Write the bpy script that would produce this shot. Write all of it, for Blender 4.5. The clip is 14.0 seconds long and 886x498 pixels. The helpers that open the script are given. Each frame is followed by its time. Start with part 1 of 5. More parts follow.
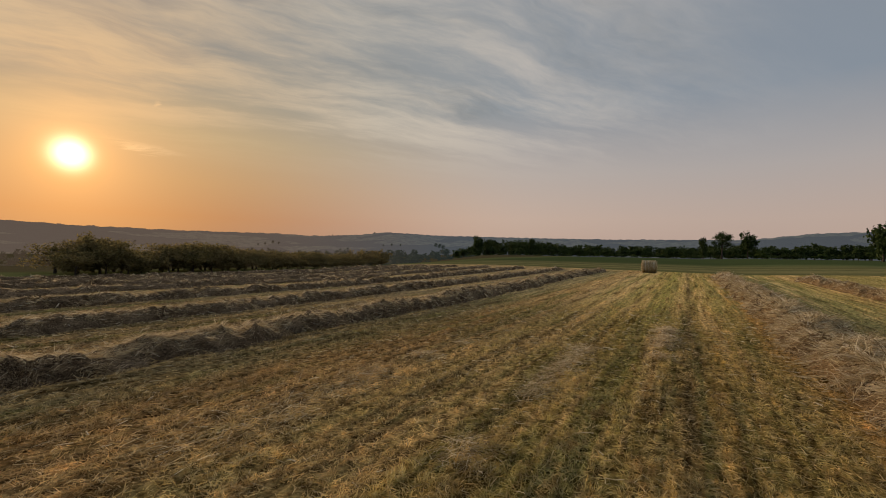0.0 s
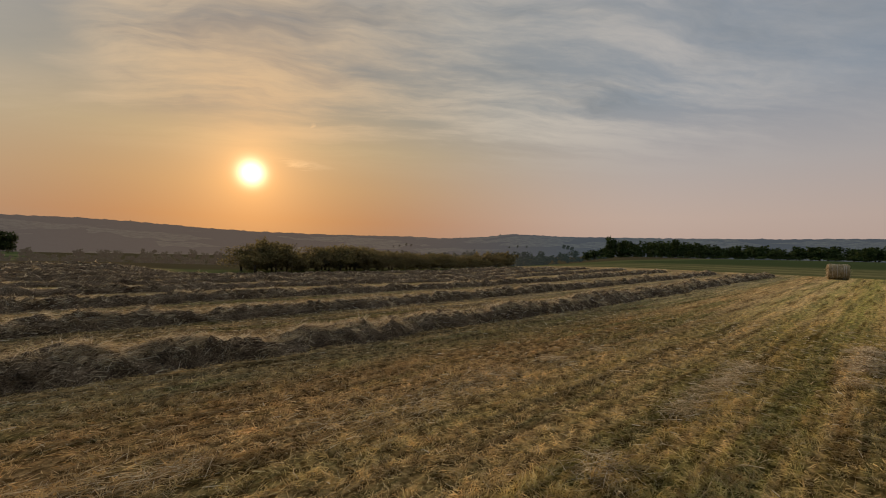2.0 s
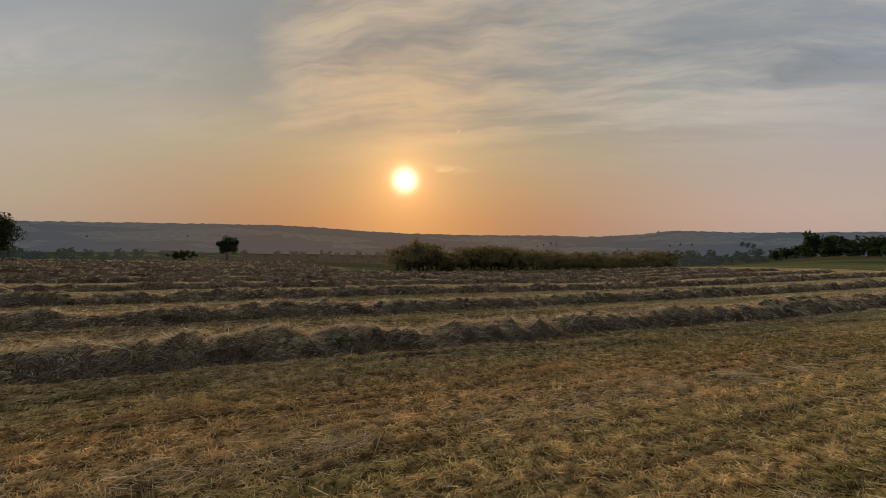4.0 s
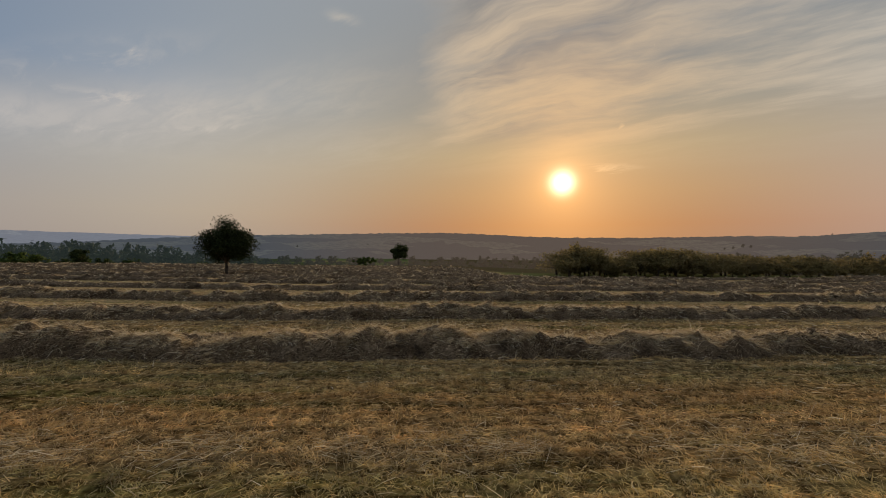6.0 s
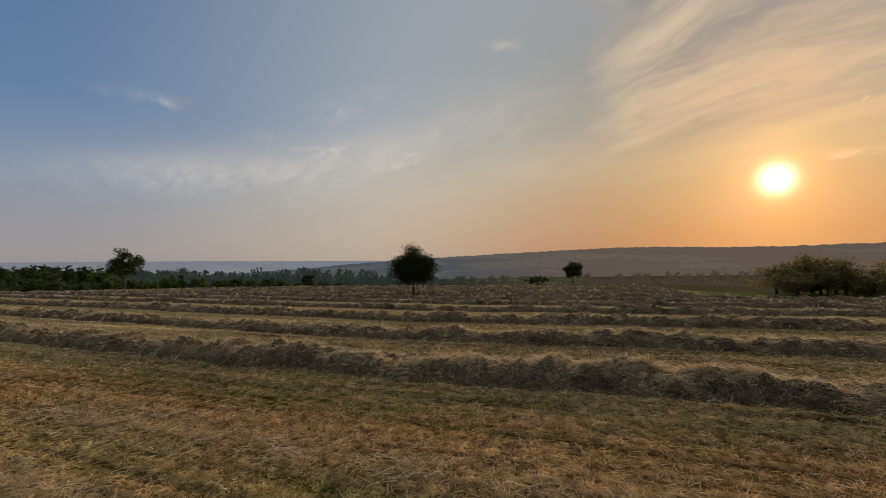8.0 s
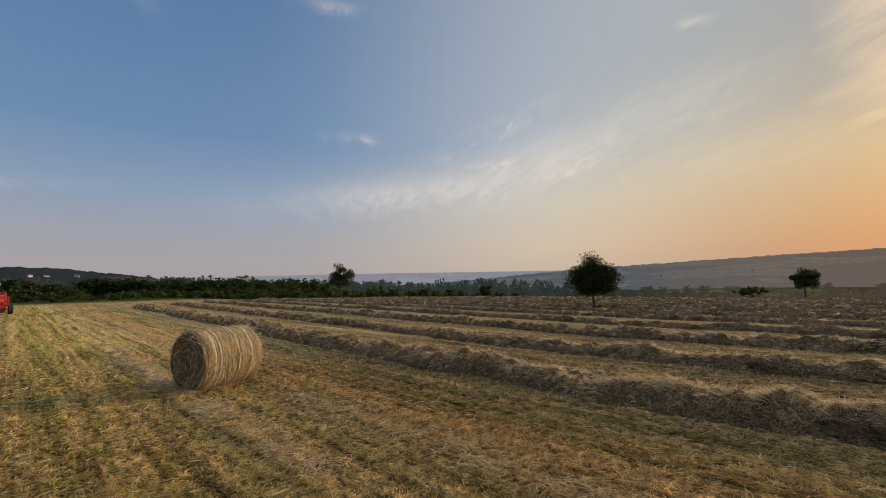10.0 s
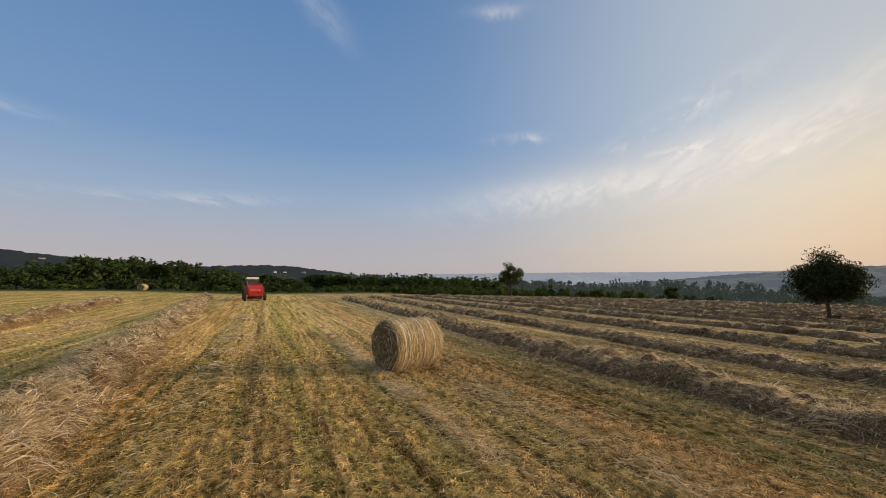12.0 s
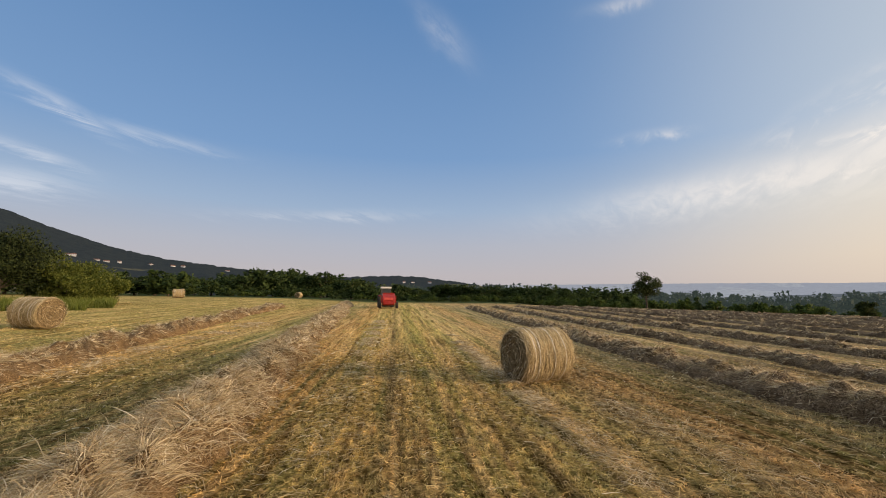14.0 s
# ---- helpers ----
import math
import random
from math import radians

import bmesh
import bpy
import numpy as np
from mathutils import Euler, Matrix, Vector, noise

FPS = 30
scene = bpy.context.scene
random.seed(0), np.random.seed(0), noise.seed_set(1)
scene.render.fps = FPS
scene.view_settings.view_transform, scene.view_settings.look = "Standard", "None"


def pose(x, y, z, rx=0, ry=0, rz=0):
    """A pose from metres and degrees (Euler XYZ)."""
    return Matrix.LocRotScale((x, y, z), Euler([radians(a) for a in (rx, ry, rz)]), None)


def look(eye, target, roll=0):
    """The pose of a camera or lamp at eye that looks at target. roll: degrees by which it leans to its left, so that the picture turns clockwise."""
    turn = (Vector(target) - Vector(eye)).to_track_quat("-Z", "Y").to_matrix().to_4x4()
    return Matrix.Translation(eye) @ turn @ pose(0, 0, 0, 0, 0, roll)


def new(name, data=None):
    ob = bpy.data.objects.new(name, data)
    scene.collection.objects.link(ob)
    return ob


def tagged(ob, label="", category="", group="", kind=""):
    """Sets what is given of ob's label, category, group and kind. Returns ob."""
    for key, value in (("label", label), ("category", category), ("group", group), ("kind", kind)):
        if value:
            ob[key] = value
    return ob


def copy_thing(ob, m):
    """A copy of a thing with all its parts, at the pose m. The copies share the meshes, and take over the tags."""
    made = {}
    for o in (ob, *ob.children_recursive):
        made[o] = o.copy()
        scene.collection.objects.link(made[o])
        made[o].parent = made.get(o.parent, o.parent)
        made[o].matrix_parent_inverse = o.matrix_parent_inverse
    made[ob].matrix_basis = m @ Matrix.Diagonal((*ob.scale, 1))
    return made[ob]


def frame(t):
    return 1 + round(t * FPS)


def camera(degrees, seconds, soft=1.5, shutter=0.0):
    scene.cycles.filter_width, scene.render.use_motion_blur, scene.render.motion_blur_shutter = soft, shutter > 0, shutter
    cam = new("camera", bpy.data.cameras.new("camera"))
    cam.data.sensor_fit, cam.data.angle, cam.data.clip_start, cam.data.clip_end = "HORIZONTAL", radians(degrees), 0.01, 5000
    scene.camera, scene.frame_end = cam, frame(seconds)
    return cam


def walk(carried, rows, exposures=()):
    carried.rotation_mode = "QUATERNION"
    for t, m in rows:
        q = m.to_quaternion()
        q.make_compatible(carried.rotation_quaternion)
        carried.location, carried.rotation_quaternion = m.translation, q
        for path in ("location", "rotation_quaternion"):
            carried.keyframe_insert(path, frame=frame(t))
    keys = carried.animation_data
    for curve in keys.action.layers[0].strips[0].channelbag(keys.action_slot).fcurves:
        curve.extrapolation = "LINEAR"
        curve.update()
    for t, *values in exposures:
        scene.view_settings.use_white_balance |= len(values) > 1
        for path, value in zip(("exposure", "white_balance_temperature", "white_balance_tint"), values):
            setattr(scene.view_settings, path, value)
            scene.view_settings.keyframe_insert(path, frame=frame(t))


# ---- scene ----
cam = camera(93.1, 14.0, soft=1.0)
PATH = [
    (0.0, 0.002, 0.003, 1.870, 90.43, -1.46, 30.19),
    (0.5, -0.006, 0.028, 1.867, 90.41, -1.42, 34.10),
    (1.0, -0.026, 0.020, 1.865, 90.37, -1.48, 38.26),
    (1.5, -0.032, 0.012, 1.860, 90.33, -1.46, 42.66),
    (2.0, -0.048, 0.011, 1.855, 90.25, -1.45, 47.24),
    (2.5, -0.045, 0.007, 1.856, 90.11, -1.26, 51.93),
    (3.0, -0.062, 0.003, 1.849, 89.99, -1.20, 56.69),
    (5.5, -0.196, -0.075, 1.806, 90.02, -0.43, 82.42),
    (6.0, -0.200, -0.098, 1.803, 90.29, -0.28, 87.84),
    (6.5, -0.214, -0.110, 1.808, 90.68, 0.04, 93.57),
    (7.0, -0.228, -0.141, 1.843, 91.25, 0.48, 99.29),
    (7.5, -0.221, -0.171, 1.895, 92.13, 0.95, 105.08),
    (10.0, -0.180, -0.279, 1.995, 95.01, 1.46, 134.39),
    (10.5, -0.163, -0.283, 1.994, 94.82, 1.22, 140.29),
    (11.0, -0.154, -0.288, 1.994, 94.72, 0.89, 145.97),
    (11.5, -0.129, -0.291, 1.987, 94.83, 0.48, 151.55),
    (12.0, -0.088, -0.290, 1.972, 95.20, 0.19, 157.05),
    (12.5, -0.041, -0.279, 1.969, 95.57, -0.07, 162.13),
    (13.0, -0.003, -0.273, 1.960, 95.97, -0.16, 166.63),
    (13.5, 0.017, -0.286, 1.948, 96.31, -0.25, 170.43),
    (14.0, 0.038, -0.286, 1.931, 96.57, -0.47, 173.56),
]
# The white balance and exposure follow the camera's own automatic drift
walk(cam, [(r[0], pose(*r[1:])) for r in PATH],
     exposures=[(0.0, 0.09, 6750, 10), (2.5, 0.02, 6480, 10), (6.5, 0.05, 6420, 10), (7.5, 0.11, 6450, 10), (10.0, 0.46, 6500, 10), (12.0, 0.74, 6500, 10), (14.0, 0.86, 6500, 10)])

# ---- light: hazy evening sky, low sun ----
SUN_YAW, SUN_EL = radians(72.0), radians(9.0)
SUN = Vector((-math.sin(SUN_YAW) * math.cos(SUN_EL), math.cos(SUN_YAW) * math.cos(SUN_EL), math.sin(SUN_EL)))


class Nodes:
    """Short hand for building node trees."""

    def __init__(self, tree, fresh=True):
        self.t = tree
        if fresh:
            tree.nodes.clear()

    def add(self, kind, **settings):
        n = self.t.nodes.new(kind)
        for key, value in settings.items():
            if key == "operation":
                n.operation = value
            elif key == "blend":
                n.blend_type = value
            elif key == "kind":
                n.feature = value
        return n

    def put(self, socket, value):
        if hasattr(value, "is_output"):
            self.t.links.new(value, socket)
        elif value is not None:
            socket.default_value = value

    def math(self, op, a, b=None, c=None, clamp=False):
        n = self.t.nodes.new("ShaderNodeMath")
        n.operation, n.use_clamp = op, clamp
        for s, v in zip(n.inputs, (a, b, c)):
            self.put(s, v)
        return n.outputs[0]

    def vmath(self, op, a, b=None):
        n = self.t.nodes.new("ShaderNodeVectorMath")
        n.operation = op
        for s, v in zip(n.inputs, (a, b)):
            self.put(s, v)
        return n.outputs["Value"] if op in ("DOT_PRODUCT", "LENGTH") else n.outputs[0]

    def mix(self, f, a, b, blend="MIX", clamp=False):
        n = self.t.nodes.new("ShaderNodeMix")
        n.data_type, n.blend_type, n.clamp_result = "RGBA", blend, clamp
        self.put(n.inputs[0], f)
        self.put(n.inputs[6], a if hasattr(a, "is_output") else (*a, 1))
        self.put(n.inputs[7], b if hasattr(b, "is_output") else (*b, 1))
        return n.outputs[2]

    def ramp(self, f, stops, smooth=False):
        n = self.t.nodes.new("ShaderNodeValToRGB")
        n.color_ramp.interpolation = "EASE" if smooth else "LINEAR"
        el = n.color_ramp.elements
        while len(el) < len(stops):
            el.new(0.5)
        for e, (p, c) in zip(el, stops):
            e.position = p
            e.color = (*c, 1) if hasattr(c, "__len__") else (c, c, c, 1)
        self.put(n.inputs[0], f)
        return n.outputs[0]

    def noise(self, v, scale, detail=4, rough=0.55, distort=0.0):
        n = self.t.nodes.new("ShaderNodeTexNoise")
        self.put(n.inputs["Vector"], v)
        n.inputs["Scale"].default_value, n.inputs["Detail"].default_value = scale, detail
        n.inputs["Roughness"].default_value, n.inputs["Distortion"].default_value = rough, distort
        return n.outputs["Fac"]

    def xyz(self, v):
        n = self.t.nodes.new("ShaderNodeSeparateXYZ")
        self.put(n.inputs[0], v)
        return n.outputs

    def vec(self, x, y, z):
        n = self.t.nodes.new("ShaderNodeCombineXYZ")
        for s, v in zip(n.inputs, (x, y, z)):
            self.put(s, v)
        return n.outputs[0]

    def span(self, f, a, b, c=0.0, d=1.0):
        n = self.t.nodes.new("ShaderNodeMapRange")
        n.interpolation_type = "SMOOTHSTEP"
        for s, v in zip(n.inputs, (f, a, b, c, d)):
            self.put(s, v)
        return n.outputs[0]


# wisps of cirrus: heading, height, half widths, slope, strength
WISPS = [(124.6, 21.0, 1.5, 0.8, 0.0, 1.1), (119, 16.2, 17, 3.4, -0.20, 0.80), (125, 16.3, 8, 0.9, -0.10, 1.0), (117, 14.6, 7, 0.8, -0.16, 0.85), (130, 12.6, 8, 0.8, 0.0, 0.6), (106, 19.5, 12, 4.2, -0.20, 0.62), (100, 14.5, 14, 3.0, 0.0, 0.4), (138, 12.9, 17, 2.3, -0.10, 0.78), (127, 19.5, 8, 1.8, -0.38, 0.6), (146.7, 19.7, 3.0, 0.55, -0.04, 0.9), (149, 34.6, 3.6, 0.7, 0.0, 0.5),
         (101.6, 28.5, 1.6, 0.5, 0.1, 0.7), (217.6, 18.5, 4.0, 0.75, 0.34, 0.95), (219.5, 13.8, 4.0, 0.6, 0.25, 0.8), (220, 10.8, 5.0, 1.3, 0.0, 0.7),
         (209.5, 17.6, 6.0, 0.6, 0.10, 0.45), (174, 34.0, 4.0, 1.6, 0.6, 0.28), (190, 10.6, 10, 0.6, -0.06, 0.4), 
         (67.3, 10.7, 3.4, 0.35, 0.10, 1.3), (65.6, 16.3, 0.35, 1.0, -1.5, 1.2), (61.5, 23.6, 0.4, 1.0, -1.5, 1.0)]


def make_world():
    w = bpy.data.worlds.new("evening_sky")
    w.use_nodes = True
    scene.world = w
    N = Nodes(w.node_tree)
    d = N.vmath("NORMALIZE", N.add("ShaderNodeTexCoord").outputs["Generated"])
    x, y, z = N.xyz(d)
    sky = N.t.nodes.new("ShaderNodeTexSky")
    sky.sky_type, sky.sun_disc = "NISHITA", False
    sky.sun_elevation, sky.sun_rotation = SUN_EL, -SUN_YAW
    sky.air_density, sky.dust_density, sky.ozone_density = 1.0, 2.0, 1.5
    near = N.vmath("DOT_PRODUCT", d, tuple(SUN))                   # 1 towards the sun
    ang = N.math("ARCCOSINE", N.math("MINIMUM", near, 1.0))        # angle from the sun
    h = N.math("MAXIMUM", z, 0.0)
    # heading and height in degrees, for the air's layers and the placed wisps
    mid = radians(105.0)
    yaw = N.math("ADD", N.math("MULTIPLY", N.math("ARCTAN2", N.vmath("DOT_PRODUCT", d, (-math.cos(mid), -math.sin(mid), 0)),
                                                  N.vmath("DOT_PRODUCT", d, (-math.sin(mid), math.cos(mid), 0))), 180 / math.pi), 105.0)
    el = N.math("MULTIPLY", N.math("ARCSINE", z), 180 / math.pi)
    # clear air far from the sun, hazy air round it
    # overhead, out of view, every ramp is brightened to add light on the field
    clear = N.ramp(h, [(0.0, (0.275, 0.25, 0.255)), (0.05, (0.285, 0.262, 0.272)), (0.12, (0.25, 0.26, 0.30)), (0.20, (0.185, 0.245, 0.335)),
                       (0.32, (0.108, 0.187, 0.318)), (0.60, (0.064, 0.134, 0.262)), (0.68, (0.085, 0.150, 0.265)), (0.84, (0.52, 0.54, 0.57)), (1.0, (0.80, 0.80, 0.80))])
    hazy = N.ramp(h, [(0.0, (0.32, 0.158, 0.092)), (0.06, (0.39, 0.170, 0.068)), (0.13, (0.43, 0.250, 0.110)),
                      (0.22, (0.43, 0.325, 0.175)), (0.30, (0.33, 0.295, 0.215)), (0.40, (0.24, 0.245, 0.225)), (0.6, (0.28, 0.29, 0.29)), (1.0, (0.78, 0.77, 0.76))])
    grey = N.ramp(h, [(0.0, (0.49, 0.345, 0.285)), (0.08, (0.53, 0.395, 0.325)), (0.18, (0.46, 0.395, 0.355)),
                      (0.32, (0.275, 0.30, 0.325)), (0.6, (0.28, 0.30, 0.32)), (1.0, (0.78, 0.78, 0.78))])
    left = N.span(yaw, 70.0, 175.0)
    cream = N.ramp(h, [(0.0, (0.42, 0.335, 0.265)), (0.08, (0.49, 0.40, 0.295)), (0.18, (0.49, 0.435, 0.35)),
                       (0.32, (0.325, 0.355, 0.385)), (0.6, (0.30, 0.33, 0.36)), (1.0, (0.78, 0.78, 0.78))])
    grey = N.mix(N.span(yaw, 74.0, 100.0), grey, cream)
    air = N.mix(N.math("MULTIPLY", N.span(ang, 0.55, 1.45), N.math("ADD", 0.30, N.math("MULTIPLY", left, 0.70))), grey, clear)
    air = N.mix(N.span(ang, 0.10, 0.95), hazy, air)
    nish = N.mix(1.0, sky.outputs[0], (0.1, 0.1, 0.1), "MULTIPLY")
    air = N.mix(0.03, air, nish)
    # thin high cloud in long streaks on a plane overhead
    k = N.math("DIVIDE", 1.0, N.math("ADD", h, 0.10))
    u, v = N.math("MULTIPLY", x, k), N.math("MULTIPLY", y, k)
    c, s = math.cos(radians(-125)), math.sin(radians(-125))
    a = N.math("ADD", N.math("MULTIPLY", u, c), N.math("MULTIPLY", v, s))
    b = N.math("SUBTRACT", N.math("MULTIPLY", v, c), N.math("MULTIPLY", u, s))
    warp = N.noise(N.vec(a, b, 3.0), 1.1, 4)
    drawn = N.vec(N.math("MULTIPLY", a, 0.42), N.math("ADD", N.math("MULTIPLY", b, 1.4), N.math("MULTIPLY", warp, 0.5)), 1.0)
    streak = N.noise(drawn, 1.35, 8, 0.60, 0.12)
    fine = N.noise(drawn, 4.5, 6, 0.65, 0.1)
    # the bank's ragged rim: feathers drawn out by the wind
    rim = N.math("ADD", yaw, N.math("MULTIPLY", N.math("SUBTRACT", N.math("ADD", N.math("MULTIPLY", warp, 0.6), N.math("MULTIPLY", fine, 0.4)), 0.5), 34.0))
    bank = N.math("MULTIPLY", N.span(rim, 94.0, 84.0), N.span(rim, -20.0, 40.0))
    cover = N.math("MULTIPLY", N.span(N.math("ADD", streak, N.math("MULTIPLY", fine, 0.30)), 0.50, 0.80), N.math("MULTIPLY", bank, N.span(el, 9.0, 17.0)))
    wisp = N.noise(N.vec(N.math("MULTIPLY", a, 0.8), N.math("MULTIPLY", b, 2.2), 7.0), 3.2, 7, 0.65, 0.6)
    ragged = N.math("ADD", 0.10, N.math("MULTIPLY", N.span(N.math("ADD", N.math("MULTIPLY", wisp, 0.7), N.math("MULTIPLY", streak, 0.4)), 0.42, 0.68), 1.0))
    yaw = N.math("ADD", yaw, N.math("MULTIPLY", N.math("SUBTRACT", warp, 0.5), 7.0))
    el = N.math("ADD", el, N.math("MULTIPLY", N.math("SUBTRACT", wisp, 0.5), 3.0))
    veil = N.math("ADD", 0.42, N.math("MULTIPLY", ragged, 0.50))
    for yaw0, el0, wide, high, slope, much in WISPS:
        e = N.math("DIVIDE", N.math("SUBTRACT", yaw, yaw0), wide)
        f = N.math("DIVIDE", N.math("SUBTRACT", N.math("SUBTRACT", el, el0), N.math("MULTIPLY", N.math("SUBTRACT", yaw, yaw0), slope)), high)
        q = N.math("EXPONENT", N.math("MULTIPLY", N.math("ADD", N.math("MULTIPLY", e, e), N.math("MULTIPLY", f, f)), -1.0))
        cover = N.math("MAXIMUM", cover, N.math("MULTIPLY", N.math("MULTIPLY", q, much), ragged if high < 2 else veil))
    lit = N.ramp(N.math("DIVIDE", ang, 2.6), [(0.0, (0.80, 0.52, 0.24)), (0.10, (0.64, 0.48, 0.30)), (0.22, (0.57, 0.505, 0.415)),
                                            (0.36, (0.58, 0.525, 0.47)), (0.6, (0.46, 0.445, 0.44)), (1.0, (0.40, 0.42, 0.46))])
    air = N.mix(N.math("MULTIPLY", cover, 0.80), air, lit)
    # grey undersides between the bright wisps of the bank
    under = N.noise(N.vec(N.math("MULTIPLY", a, 0.5), N.math("ADD", N.math("MULTIPLY", b, 1.3), warp), 5.0), 1.5, 6, 0.6, 0.3)
    under = N.math("MULTIPLY", N.span(under, 0.46, 0.72), N.math("MULTIPLY", bank, N.span(el, 12.0, 22.0)))
    air = N.mix(N.math("MULTIPLY", under, 0.75), air, (0.165, 0.185, 0.20))
    # aureole and disc
    def fall(width, power=1.0):
        return N.math("EXPONENT", N.math("MULTIPLY", N.math("POWER", N.math("DIVIDE", ang, width), power), -1.0))
    for width, power, colour in ((0.0215, 1.9, (2.4, 2.1, 1.5)), (0.040, 1.0, (0.70, 0.31, 0.055)), (0.15, 1.0, (0.27, 0.075, 0.0))):
        air = N.mix(1.0, air, N.mix(fall(width, power), (0, 0, 0), colour), "ADD")
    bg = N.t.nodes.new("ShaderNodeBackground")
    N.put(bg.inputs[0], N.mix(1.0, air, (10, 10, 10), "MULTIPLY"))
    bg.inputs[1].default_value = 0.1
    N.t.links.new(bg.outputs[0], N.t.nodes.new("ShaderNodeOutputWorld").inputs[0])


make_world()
sun = new("sun", bpy.data.lights.new("sun", "SUN"))
sun.data.energy, sun.data.angle, sun.data.color = 3.0, radians(15.0), (1.0, 0.72, 0.46)
sun.matrix_world = look(SUN * 50, (0, 0, 0))

# ---- materials ----


def material(name, rough=0.9, spec=0.2):
    m = bpy.data.materials.new(name)
    m.use_nodes = True
    N = Nodes(m.node_tree)
    b = N.t.nodes.new("ShaderNodeBsdfPrincipled")
    b.inputs["Roughness"].default_value = rough
    b.inputs["Specular IOR Level"].default_value = spec
    N.t.links.new(b.outputs[0], N.t.nodes.new("ShaderNodeOutputMaterial").inputs[0])
    return m, N, b


def bump(N, b, height, strength, distance):
    n = N.t.nodes.new("ShaderNodeBump")
    n.inputs["Strength"].default_value, n.inputs["Distance"].default_value = strength, distance
    N.put(n.inputs["Height"], height)
    N.t.links.new(n.outputs[0], b.inputs["Normal"])


def place(N):
    return N.add("ShaderNodeNewGeometry").outputs["Position"]


# cross-field bands: position along x from -8.5 to 10.5, and the colour of the cut grass there, with a row's shade
# painted in at 4.4 to 5.4
BANDS = [(-7.0, (0.155, 0.140, 0.080)), (-6.0, (0.165, 0.150, 0.078)), (-5.4, (0.205, 0.150, 0.068)), (-4.6, (0.235, 0.175, 0.083)),
         (-4.0, (0.195, 0.158, 0.085)), (-3.3, (0.230, 0.205, 0.085)), (-2.7, (0.290, 0.235, 0.115)), (-2.2, (0.200, 0.190, 0.070)),
         (-1.5, (0.225, 0.185, 0.065)), (-0.9, (0.165, 0.170, 0.050)), (-0.3, (0.235, 0.195, 0.075)), (0.1, (0.140, 0.120, 0.050)),
         (0.5, (0.225, 0.180, 0.060)), (1.2, (0.180, 0.165, 0.058)), (1.8, (0.235, 0.165, 0.058)), (2.8, (0.210, 0.145, 0.060)),
         (4.4, (0.140, 0.135, 0.060)), (5.4, (0.155, 0.155, 0.062)), (6.2, (0.175, 0.160, 0.058)), (7.6, (0.235, 0.175, 0.072)), (10.0, (0.170, 0.155, 0.055))]


